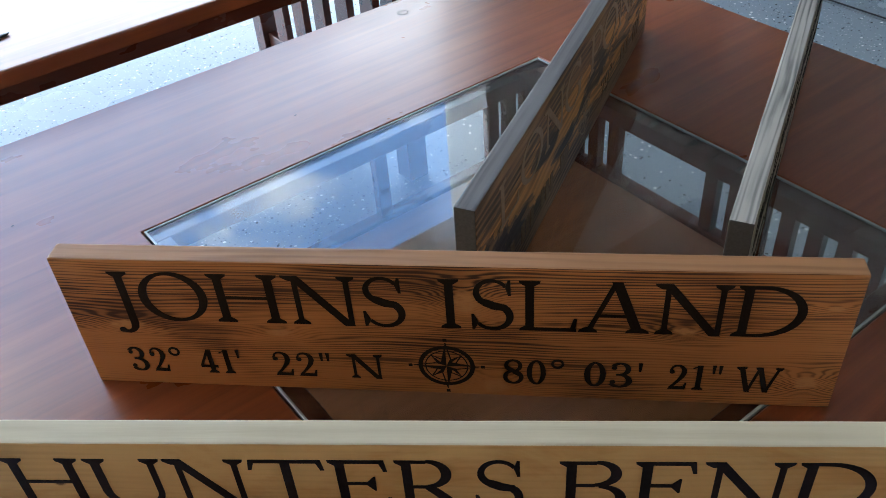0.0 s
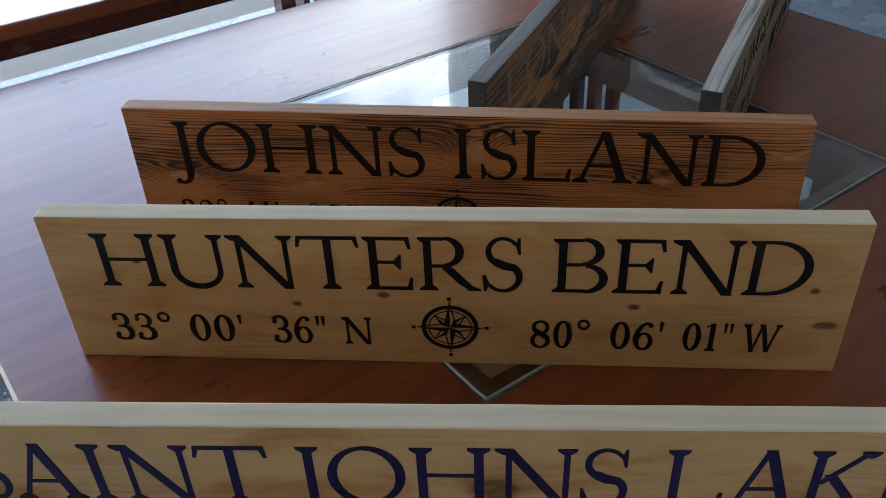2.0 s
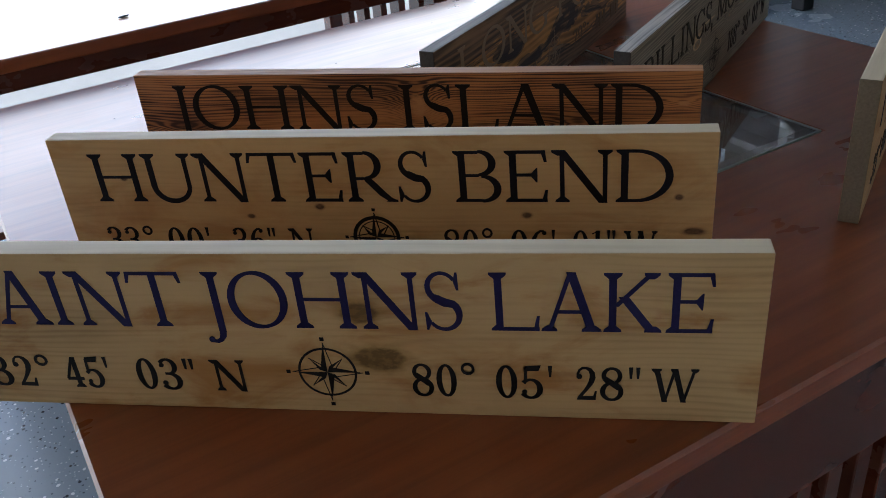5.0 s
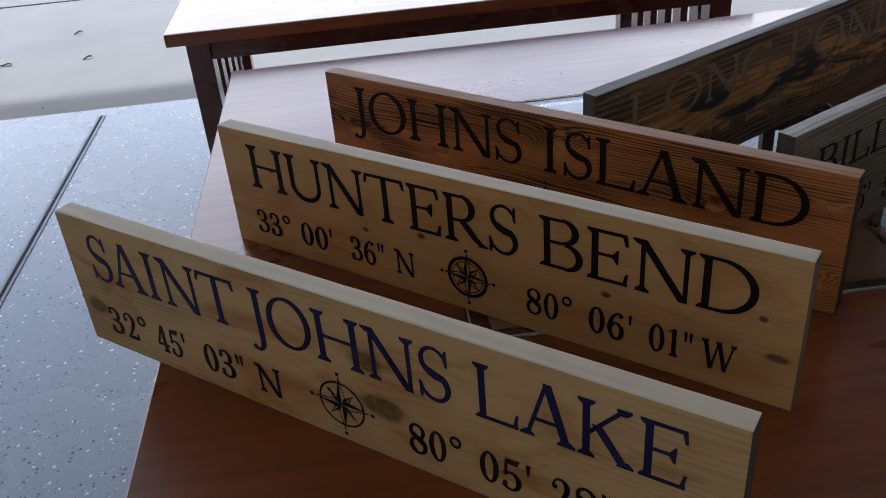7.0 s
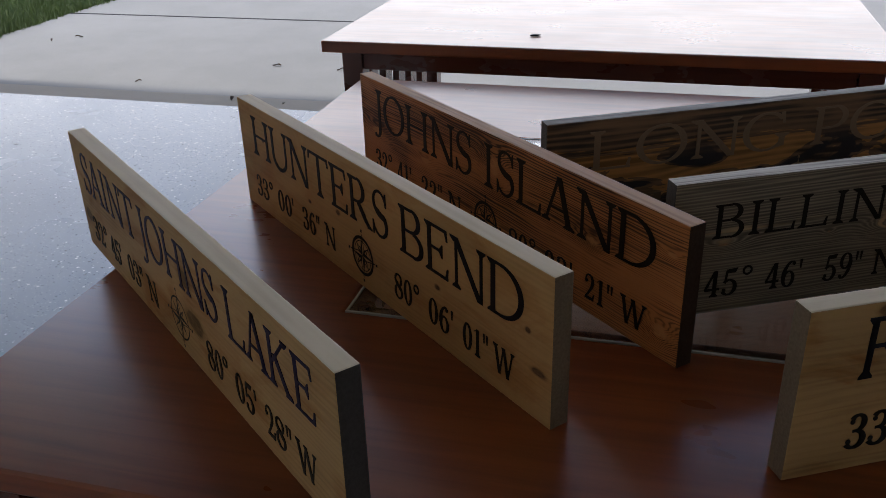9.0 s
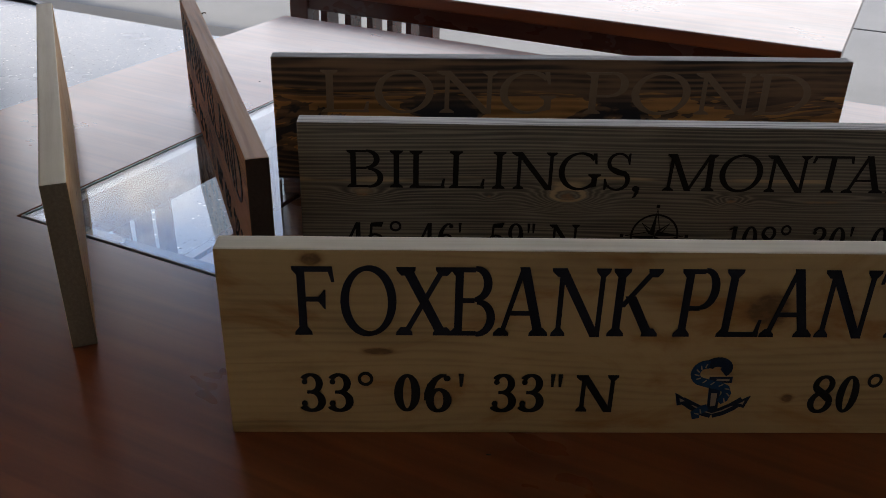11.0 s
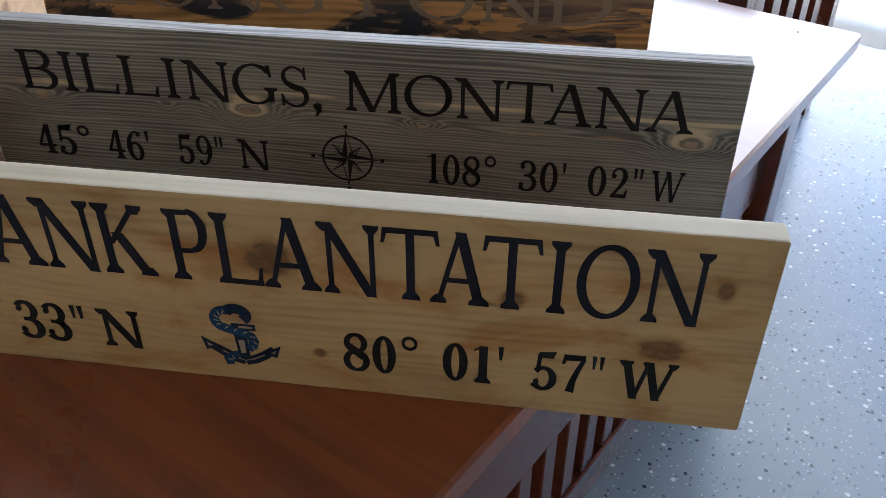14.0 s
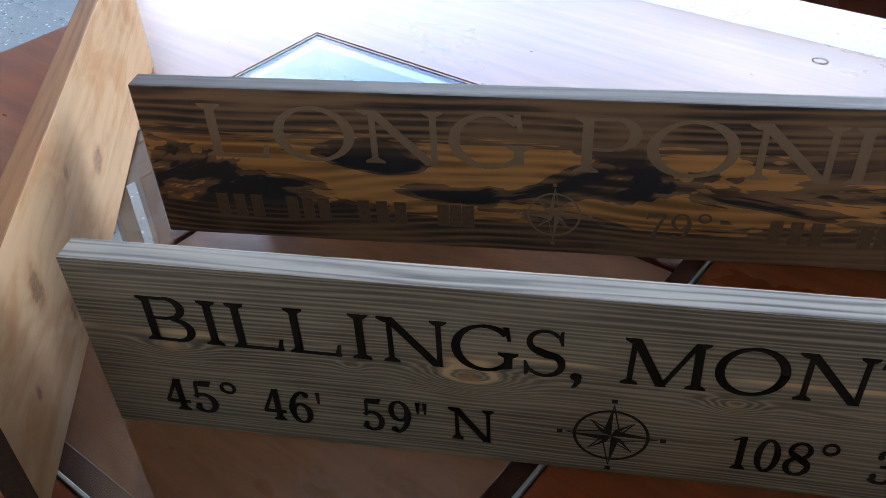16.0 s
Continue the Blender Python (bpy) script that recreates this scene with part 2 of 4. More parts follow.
M_TRIM = plain("white_trim", (0.8, 0.8, 0.78), 0.5, vary=0.05, scale=8.0)
M_BRICK = plain("brick_veneer", (0.42, 0.3, 0.24), 0.85, vary=0.2, scale=40.0, bump=0.3)
M_GROOVE = plain("dark_joint", (0.03, 0.03, 0.03), 0.9)
M_LAWN = plain("lawn_soil", (0.07, 0.09, 0.03), 0.95, vary=0.3, scale=12.0, bump=0.5)
M_GRASS = plain("grass_blades", (0.11, 0.17, 0.035), 0.6, vary=0.3, scale=6.0)
M_INK = plain("black_paint", (0.012, 0.011, 0.011), 0.5, spec=0.15, vary=0.2, scale=300.0)
M_INK_BROWN = plain("dark_brown_paint", (0.014, 0.010, 0.009), 0.5, spec=0.15, vary=0.2, scale=300.0)
M_NAVY = plain("navy_paint", (0.020, 0.017, 0.075), 0.45, spec=0.15, vary=0.25, scale=200.0)
M_NIGHT = plain("blue_black_paint", (0.012, 0.012, 0.019), 0.45, spec=0.15, vary=0.25, scale=200.0)
M_TEAL = plain("teal_blue_paint", (0.012, 0.055, 0.12), 0.45, spec=0.15, vary=0.3, scale=300.0)
M_TEAL_DARK = plain("blue_black_outline_paint", (0.010, 0.02, 0.04), 0.45, spec=0.15, vary=0.25, scale=300.0)
M_PALE = plain("bare_engraved_wood", (0.30, 0.215, 0.13), 0.6, vary=0.1, scale=200.0)
M_GHOST = plain("faded_carved_letters", (0.32, 0.22, 0.138), 0.4, vary=0.15, scale=120.0)
M_FAINT = plain("faint_carved_marks", (0.2, 0.125, 0.07), 0.5, vary=0.3, scale=250.0)
M_WHITE = plain("white_enamel", (0.75, 0.76, 0.77), 0.35, vary=0.06)
M_BLACK = plain("black_plastic", (0.015, 0.015, 0.016), 0.45)
M_BLUE = plain("blue_printed_film", (0.03, 0.10, 0.42), 0.35, vary=0.15)
M_LEAF = plain("dry_leaf", (0.09, 0.06, 0.035), 0.8)


def glass_mat():
    k = Mat("clear_glass")
    return k.set(Base_Color=(0.93, 0.97, 0.95), Roughness=0.0, Transmission_Weight=1.0, IOR=1.6)


M_GLASS = glass_mat()
# pale colour stands in for the bright highlight on the glass bevel
M_GLASS_GLINT = plain("painted_glass_glint", (0.46, 0.51, 0.5), 0.15, vary=0.1, scale=60.0)


# ---- mesh helpers ----
def part(name, bm, material, parent=None, label=""):
    """Links a bmesh as one mesh object under a thing or a part."""
    me = bpy.data.meshes.new(name)
    bm.to_mesh(me)
    bm.free()
    me.materials.append(material)
    ob = new(name, me)
    if parent is not None:
        ob.parent = parent
    return tagged(ob, label)


def thing(name, m, label, category, group="", kind=""):
    ob = new(name)
    ob.empty_display_size = 0.05
    ob.matrix_world = m
    return tagged(ob, label, category, group, kind)


def add_box(bm, lo, hi, m=None):
    vs = [bm.verts.new((x, y, z)) for z in (lo[2], hi[2]) for y in (lo[1], hi[1]) for x in (lo[0], hi[0])]
    for q in ((0, 2, 3, 1), (4, 5, 7, 6), (0, 1, 5, 4), (2, 6, 7, 3), (0, 4, 6, 2), (1, 3, 7, 5)):
        bm.faces.new([vs[i] for i in q])
    if m is not None:
        bmesh.ops.transform(bm, matrix=m, verts=vs)
    return vs


def box(lo, hi, bevel=0.0, seg=2):
    bm = bmesh.new()
    add_box(bm, lo, hi)
    if bevel:
        bmesh.ops.bevel(bm, geom=bm.edges[:], offset=bevel, segments=seg, affect="EDGES", profile=0.6)
    return bm


def prism(bm, pts, y0, y1):
    """A plate in the x-z plane from y0 (front) to y1, out of a convex outline."""
    a = [bm.verts.new((x, y0, z)) for x, z in pts]
    b = [bm.verts.new((x, y1, z)) for x, z in pts]
    n = len(pts)
    bm.faces.new(a)
    bm.faces.new(b[::-1])
    for i in range(n):
        bm.faces.new((a[i], b[i], b[(i + 1) % n], a[(i + 1) % n]))


def stroke(bm, pts, width, y0, y1, taper=1.0):
    """A painted line through pts in the x-z plane."""
    n = len(pts)
    for i in range(n - 1):
        (xa, za), (xb, zb) = pts[i], pts[i + 1]
        d = math.hypot(xb - xa, zb - za) or 1e-6
        wa = width * (1 + (taper - 1) * i / max(n - 1, 1)) / 2
        wb = width * (1 + (taper - 1) * (i + 1) / max(n - 1, 1)) / 2
        nx, nz = -(zb - za) / d, (xb - xa) / d
        e = 0.25 * width
        ex, ez = (xb - xa) / d * e, (zb - za) / d * e
        prism(bm, [(xa - ex + nx * wa, za - ez + nz * wa), (xa - ex - nx * wa, za - ez - nz * wa), (xb + ex - nx * wb, zb + ez - nz * wb), (xb + ex + nx * wb, zb + ez + nz * wb)], y0 - i * 2e-6, y1)


# ---- structure: garage, drive, lawn ----
U0, U1, V0, V1 = -3.7, 3.1, -1.7, 2.0  # inside of the garage; the unseen back wall stands close to bounce light
D0, D1, DH = -3.2, 1.68, 2.3           # the door opening, its head raised to let in more light
GARAGE = uvpose(0, 0)


def structure(name, bm, mat, label, category):
    ob = part(name, bm, mat)
    ob.matrix_world = GARAGE
    return tagged(ob, label, category, kind="structure")


structure("floor", box((U0, V0, -0.12), (U1, 2.0, 0.0)), M_FLOOR, "grey-blue epoxy garage floor with black and white flakes", "floor")
structure("threshold", box((U0, 2.0, -0.12), (U1, 2.13, -0.003), 0.002), M_SLAB, "bare cream concrete strip at the garage threshold", "threshold")
for i, (u, v0, v1) in enumerate(((-0.87, V0, 1.93), (1.93, V0, 1.93))):
    bm = bmesh.new()
    add_box(bm, (u - 0.011, v0, -0.001), (u + 0.011, v1, 0.0025))
    structure("floor_joint", bm, plain("joint_sealant", (0.18, 0.2, 0.22), 0.4), "filled control joint across the epoxy floor", "floor joint")
    bm = bmesh.new()
    add_box(bm, (u - 0.003, v0, 0.0), (u + 0.003, v1, 0.004))
    structure("floor_joint", bm, M_GROOVE, "narrow dark groove of the floor joint", "floor joint")
structure("wall_back", box((U0 - 0.15, V0 - 0.15, 0), (U1 + 0.15, V0, 2.75)), M_WALL, "plain unseen drywall back wall, set close to bounce light", "wall")
structure("wall_side_far", box((U0 - 0.15, V0, 0), (U0, V1 + 0.2, 2.75)), M_WALL, "plain painted drywall garage side wall", "wall")
structure("wall_side_near", box((U1, V0, 0), (U1 + 0.15, V1 + 0.2, 2.75)), M_WALL, "plain painted drywall garage side wall", "wall")
for lo, hi in (((U0, V1, 0), (D0, V1 + 0.2, 2.75)), ((D1, V1, 0), (U1, V1 + 0.2, 2.75)), ((D0, V1, DH), (D1, V1 + 0.2, 2.75))):
    structure("wall_front", box(lo, hi), M_WALL, "front wall round the open garage door", "wall")
for lo, hi in (((D0 - 0.02, V1 - 0.03, 0.0), (D0 + 0.03, V1 + 0.24, DH)), ((D1 - 0.03, V1 - 0.03, 0.0), (D1 + 0.02, V1 + 0.24, DH)), ((D0 + 0.03, V1 - 0.03, DH - 0.03), (D1 - 0.03, V1 + 0.24, DH + 0.02))):
    structure("door_trim", box(lo, hi, 0.004), M_TRIM, "white painted jamb of the garage door opening", "trim")
structure("ceiling", box((U0 - 0.15, V0 - 0.15, 2.75), (U1 + 0.15, V1 + 0.2, 2.9)), M_CEIL, "plain grey unseen ceiling, toned down to bounce less light", "ceiling")
structure("driveway", box((-3.05, 2.15, -0.14), (6.0, 16.0, -0.012), 0.004), M_DRIVE, "pale weathered concrete driveway in daylight", "driveway")
for lo, hi in (((-3.05, 3.52, -0.013), (6.0, 3.535, -0.0095)), ((-3.2, 2.128, -0.05), (6.0, 2.152, -0.014))):
    bm = bmesh.new()
    add_box(bm, lo, hi)
    structure("driveway_joint", bm, M_GROOVE, "dark dirt-filled joint across the concrete", "joint")
bm = bmesh.new()
bmesh.ops.create_grid(bm, x_segments=2, y_segments=2, size=400.0)
bmesh.ops.translate(bm, vec=(0, 0, -0.16), verts=bm.verts[:])
structure("ground", bm, M_LAWN, "dark soil and lawn reaching to the horizon", "ground")
bm = bmesh.new()
add_box(bm, (-9.0, 2.42, -0.2), (-3.06, 16.0, -0.03))
structure("lawn", bm, M_LAWN, "green lawn beside the driveway", "lawn")


def grass():
    rng = random.Random(5)
    verts, faces = [], []
    for i in range(16000):
        u = -3.02 - abs(rng.gauss(0, 0.7))
        v = 2.43 + 2.6 * rng.random() ** 1.3
        h = rng.uniform(0.03, 0.075)
        a = rng.uniform(0, 6.283)
        w = 0.004
        dx, dy = math.cos(a) * w, math.sin(a) * w
        lx, ly = rng.gauss(0, 0.022), rng.gauss(0, 0.022)
        n = len(verts)
        verts += [(u - dx, v - dy, -0.032), (u + dx, v + dy, -0.032), (u + dx * 0.6 + lx * 0.5, v + dy * 0.6 + ly * 0.5, -0.032 + h * 0.6), (u + lx, v + ly, -0.032 + h)]
        faces += [(n, n + 1, n + 2), (n, n + 2, n + 3)]
    me = bpy.data.meshes.new("grass")
    me.from_pydata(verts, [], faces)
    me.materials.append(M_GRASS)
    ob = new("grass", me)
    ob.matrix_world = GARAGE
    tagged(ob, "short green grass blades at the driveway edge", "grass", kind="stuff")


grass()


# ---- tables ----
def slat_panel(parent, axis, at, offs, z0, z1, width=0.023, thick=0.018):
    for o in offs:
        if axis == "v":
            bm = box((at - thick / 2, o - width / 2, z0), (at + thick / 2, o + width / 2, z1), 0.0015, 1)
        else:
            bm = box((o - width / 2, at - thick / 2, z0), (o + width / 2, at + thick / 2, z1), 0.0015, 1)
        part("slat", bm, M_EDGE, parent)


def coffee_table():
    h, top, half, g = 0.465, 0.024, 0.574, 0.283
    t = thing("coffee_table", uvpose(0.281, 0.229), "square dark mahogany coffee table with inset glass and slatted sides", "coffee table")
    bm = bmesh.new()
    prof = [(half, h - 0.003), (half - 0.003, h), (g + 0.002, h), (g, h - 0.002), (g, h - top), (half - 0.002, h - top), (half, h - top + 0.003)]
    ringv = []
    for sx, sy in ((1, 1), (-1, 1), (-1, -1), (1, -1)):
        ringv.append([bm.verts.new((sx * r, sy * r, z)) for r, z in prof])
    n = len(prof)
    for c in range(4):
        for i in range(n):
            a, b = ringv[c], ringv[(c + 1) % 4]
            bm.faces.new((a[i], b[i], b[(i + 1) % n], a[(i + 1) % n]))
    bmesh.ops.recalc_face_normals(bm, faces=bm.faces[:])
    part("tabletop", bm, M_TABLE, t, "reddish brown glossy stained top with a square opening")
    gl = part("glass_panel", box((-g + 0.001, -g + 0.001, h - 0.008), (g - 0.001, g - 0.001, h - 0.0006), 0.0026, 2), M_GLASS, t, "clear inset glass panel reflecting the sky")
    gl.visible_shadow = False
    for sx, sy, lx, ly in ((0, 1, g, 0.011), (0, -1, g, 0.011), (1, 0, 0.011, g - 0.022), (-1, 0, 0.011, g - 0.022)):
        cx, cy = sx * (g - 0.011), sy * (g - 0.011)
        part("glass_ledge", box((cx - lx, cy - ly, h - 0.03), (cx + lx, cy + ly, h - 0.0085), 0.001, 1), M_EDGE, t)
    # thin pale strips laid on as the bevel's highlight
    for sx, sy, lx, ly in ((0, 1, g - 0.001, 0.0013), (0, -1, g - 0.001, 0.0013), (1, 0, 0.0013, g - 0.0037), (-1, 0, 0.0013, g - 0.0037)):
        cx, cy = sx * (g - 0.0025), sy * (g - 0.0025)
        part("glass_edge_glint", box((cx - lx, cy - ly, h - 0.004), (cx + lx, cy + ly, h + 0.0004), 0.0004, 1), M_GLASS_GLINT, t, "pale strip painting the highlight along the glass bevel")
    s = 0.512
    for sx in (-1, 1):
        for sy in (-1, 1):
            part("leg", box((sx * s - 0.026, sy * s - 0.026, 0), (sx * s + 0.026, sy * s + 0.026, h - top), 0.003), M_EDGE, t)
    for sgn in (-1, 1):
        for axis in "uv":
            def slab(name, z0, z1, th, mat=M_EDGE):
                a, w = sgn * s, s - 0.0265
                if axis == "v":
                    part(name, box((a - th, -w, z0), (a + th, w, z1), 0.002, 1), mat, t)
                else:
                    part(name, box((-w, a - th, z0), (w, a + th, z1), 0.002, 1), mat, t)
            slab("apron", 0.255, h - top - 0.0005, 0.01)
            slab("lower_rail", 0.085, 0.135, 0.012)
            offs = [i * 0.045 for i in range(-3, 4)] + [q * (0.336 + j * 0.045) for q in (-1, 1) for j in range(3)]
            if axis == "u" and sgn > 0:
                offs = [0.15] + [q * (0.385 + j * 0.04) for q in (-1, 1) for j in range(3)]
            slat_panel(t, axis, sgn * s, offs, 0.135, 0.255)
    part("lower_shelf", box((-0.498, -0.498, 0.108), (0.498, 0.498, 0.13), 0.002, 1), M_SHELF, t, "reddish brown lower shelf under the glass, lightened for skylight")


coffee_table()


def side_table():
    h, top = 0.511, 0.024
    u0, u1, v0, v1 = -0.414, 0.692, 0.903, 1.61
    t = thing("side_table", uvpose(0, 0), "dark mahogany rectangular table with slatted ends and shelf", "table")
    bm = box((u0, v0, h - top), (u1, v1, h), 0.003)
    part("tabletop", bm, M_TABLE, t, "glossy reddish brown rectangular top")
    a0, a1, b0, b1 = u0 + 0.026, u1 - 0.026, v0 + 0.045, v1 - 0.045
    L = 0.044
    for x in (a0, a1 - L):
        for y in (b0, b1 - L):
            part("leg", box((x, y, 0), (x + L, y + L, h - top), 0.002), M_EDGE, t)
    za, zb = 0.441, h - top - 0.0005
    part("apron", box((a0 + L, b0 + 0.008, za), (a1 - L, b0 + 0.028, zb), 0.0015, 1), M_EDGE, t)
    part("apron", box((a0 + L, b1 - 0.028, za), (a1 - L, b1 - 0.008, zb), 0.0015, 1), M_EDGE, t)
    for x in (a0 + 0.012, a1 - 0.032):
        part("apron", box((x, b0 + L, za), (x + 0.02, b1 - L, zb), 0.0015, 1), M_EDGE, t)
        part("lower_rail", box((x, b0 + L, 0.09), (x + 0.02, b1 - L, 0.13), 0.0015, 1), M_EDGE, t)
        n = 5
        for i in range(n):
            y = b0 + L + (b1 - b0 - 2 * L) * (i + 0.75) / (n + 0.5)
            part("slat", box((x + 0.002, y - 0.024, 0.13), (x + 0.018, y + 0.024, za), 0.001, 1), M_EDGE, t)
    for i in range(3):
        y = 1.08 + 0.115 * i
        part("shelf_slat", box((a0 + 0.033, y, 0.131), (a1 - 0.033, y + 0.075, 0.147), 0.002, 1), M_SHELF, t)


side_table()

# ---- signs: a serif alphabet drawn with a broad pen: stems, hairlines, bowls and bracketed serifs ----
WIDTHS = dict(H=1.01, U=0.98, N=0.99, T=0.93, E=0.755, R=0.94, S=0.61, B=0.82, D=0.945, A=0.945, I=0.45, J=0.52, O=1.0, L=0.83, K=0.92, F=0.77, X=0.98, P=0.73, M=1.21, G=0.97, W=1.36)
KERN = {"TA": -0.17, "AT": -0.17, "LA": -0.04, "AI": -0.06, "AN": -0.03, "AK": -0.04, "SA": -0.03, "RS": -0.04, "XB": -0.1, "BA": -0.05, "PL": 0.02, "OX": -0.06, "S,": -0.02}


class Pen:
    """Strokes of one character in units of its capital height, put on a board's face."""

    def __init__(self, bm, x0, z0, sx, sz, y, stem, hair):
        self.bm, self.x0, self.z0, self.sx, self.sz, self.y = bm, x0, z0, sx, sz, y
        self.S, self.T, self.n = stem, hair, 0

    def poly(self, pts):
        pts = [(self.x0 + a * self.sx, self.z0 + b * self.sz) for a, b in pts]
        area = sum(pts[i][0] * pts[(i + 1) % len(pts)][1] - pts[(i + 1) % len(pts)][0] * pts[i][1] for i in range(len(pts)))
        prism(self.bm, pts if area > 0 else pts[::-1], self.y - self.n * 2e-6, self.y + 0.0008)
        self.n += 1

    def ribbon(self, pts, widths):
        """A pen line of changing width through pts."""
        side = []
        for i, (x, z) in enumerate(pts):
            (xa, za), (xb, zb) = pts[max(i - 1, 0)], pts[min(i + 1, len(pts) - 1)]
            d = math.hypot(xb - xa, zb - za) or 1e-6
            nx, nz, w = -(zb - za) / d, (xb - xa) / d, widths[i] / 2
            side.append(((x + nx * w, z + nz * w), (x - nx * w, z - nz * w)))
        for a, b in zip(side, side[1:]):
            self.poly([a[0], a[1], b[1], b[0]])

    def arc(self, cx, cz, rx, rz, a0, a1, thick=None, thin=None, n=20, lean=0.0):
        """Part of an oval, thick where it runs upright and thin where it lies flat."""
        thick, thin = thick or self.S * 1.06, thin or self.T
        pts, ws = [], []
        for i in range(n + 1):
            a = radians(a0 + (a1 - a0) * i / n)
            pts.append((cx + rx * math.cos(a), cz + rz * math.sin(a)))
            ws.append(thin + (thick - thin) * abs(math.cos(a - radians(lean))) ** 1.4)
        self.ribbon(pts, ws)

    def bar(self, x0, x1, z, t=None):
        t = t or self.T
        self.poly([(x0, z - t / 2), (x1, z - t / 2), (x1, z + t / 2), (x0, z + t / 2)])

    def foot(self, x, z, up, half, lo=0.085, ro=0.085):
        """A bracketed serif under (up=1) or over (up=-1) a stem of half width."""
        t = self.T * 0.85
        self.poly([(x - half - lo, z), (x + half + ro, z), (x + half + ro * 0.92, z + up * t * 0.8), (x + half, z + up * t * 2.1), (x - half, z + up * t * 2.1), (x - half - lo * 0.92, z + up * t * 0.8)])

    def stem(self, x, z0=0.0, z1=1.0, b="lr", t="lr", w=None):
        w = (w or self.S) / 2
        self.poly([(x - w, z0), (x + w, z0), (x + w, z1), (x - w, z1)])
        if b:
            self.foot(x, z0, 1, w, 0.085 if "l" in b else 0, 0.085 if "r" in b else 0)
        if t:
            self.foot(x, z1, -1, w, 0.085 if "l" in t else 0, 0.085 if "r" in t else 0)

    def slant(self, xa, za, xb, zb, w):
        """A diagonal of level width w, cut flat at both ends."""
        self.poly([(xa - w / 2, za), (xa + w / 2, za), (xb + w / 2, zb), (xb - w / 2, zb)])

    def tick(self, x, z, dz, dx=0.0, root=None):
        """The pointed end serif of an arm."""
        r = root or self.T * 1.5
        s = -1 if dx < 0 else 1
        self.poly([(x, z), (x + s * self.T * 0.5, z + dz), (x - s * self.T * 0.35, z + dz), (x - s * r, z)])

    def ball(self, x, z, r):
        self.poly([(x + r * math.cos(i * 0.6283), z + r * math.sin(i * 0.6283)) for i in range(10)])

    def capital(self, ch, w):
        S, T = self.S, self.T
        l = 0.085 + S / 2
        if ch == "H":
            self.stem(l), self.stem(w - l), self.bar(l, w - l, 0.52)
        elif ch == "I":
            self.stem(w / 2)
        elif ch == "U":
            r = w - 0.075 - T * 0.8
            self.stem(l, 0.33, b=""), self.stem(r, 0.33, b="", w=T * 1.5)
            pts = [((l + r) / 2 + (r - l) / 2 * math.cos(a), 0.335 - 0.325 * math.sin(-a)) for a in (math.pi + math.pi * i / 18 for i in range(19))]
            self.ribbon(pts, [S + (T * 1.5 - S) * (i / 18) ** 0.8 for i in range(19)])
        elif ch == "N":
            q = T * 1.4
            x = 0.16
            self.stem(x, t="", w=q), self.stem(w - 0.11, t="lr", b="", w=q)
            self.slant(x - 0.02, 1.0, w - 0.11 - S * 0.22, -0.015, S * 1.25)
            self.foot(x - 0.02, 1.0, -1, S * 0.5, 0.1, 0.0)
        elif ch == "T":
            self.stem(w / 2, t=""), self.bar(0.015, w - 0.015, 1 - T * 0.55, T * 1.1)
            self.tick(0.012, 1.0, -0.2, -1), self.tick(w - 0.012, 1.0, -0.2, 1)
        elif ch in "EF":
            self.stem(l, b="lr" if ch == "F" else "l", t="l")
            e = w * 0.96
            self.bar(l, e - 0.03, 1 - T * 0.55, T * 1.1), self.tick(e - 0.025, 1.0, -0.22, 1)
            m = w * 0.72
            self.bar(l, m, 0.53), self.poly([(m - T * 2, 0.53), (m, 0.665), (m + T * 0.4, 0.665), (m + T * 0.3, 0.39), (m - T * 0.1, 0.39)])
            if ch == "E":
                self.bar(l, w - 0.03, T * 0.55, T * 1.1), self.tick(w - 0.045, 0.0, 0.235, 1)
        elif ch == "L":
            self.stem(l, b="l"), self.bar(l, w - 0.03, T * 0.55, T * 1.1), self.tick(w - 0.05, 0.0, 0.26, 1)
        elif ch == "D":
            self.stem(l, b="l", t="l")
            c = w * 0.36
            self.bar(l, c, 1 - T * 0.5), self.bar(l, c, T * 0.5)
            self.arc(c, 0.5, w - c - S * 0.53, 0.5 - T / 2, 90, -90)
        elif ch in "PRB":
            self.stem(l, b="l" if ch == "B" else "lr", t="l")
            lo = {"P": 0.43, "R": 0.47, "B": 0.525}[ch]
            right = {"P": w, "R": 0.69, "B": w * 0.9}[ch]
            c = right - 0.3
            rz = (1 - lo) / 2
            self.bar(l, c, 1 - T * 0.5), self.bar(l, c, lo)
            self.arc(c, lo + rz, 0.3 - S * 0.5, rz - T * 0.25, 90, -90)
            if ch == "R":
                self.ribbon([(0.4, lo), (0.5, 0.36), (0.66, 0.17), (0.8, 0.045), (w - 0.01, 0.012)], [S * 0.95, S * 1.05, S * 1.05, S * 0.75, T * 0.55])
                self.poly([(0.72, 0.0), (w, 0.0), (w, T * 0.7), (0.8, T)])
            if ch == "B":
                c = w - 0.34
                self.bar(l, c, T * 0.5), self.arc(c, lo / 2, 0.34 - S * 0.53, lo / 2 - T * 0.3, 90, -90)
        elif ch == "O":
            self.arc(w / 2, 0.5, w / 2 - S * 0.53, 0.515 - T / 2, 0, 360, S * 1.08, T, 40, 10)
        elif ch == "G":
            c = w * 0.5
            self.arc(c, 0.5, c - S * 0.53, 0.515 - T / 2, 42, 318, S * 1.08, T, 30, 8)
            self.tick(w * 0.86, 0.99, -0.29, 1)
            x = w - 0.085 - S / 2
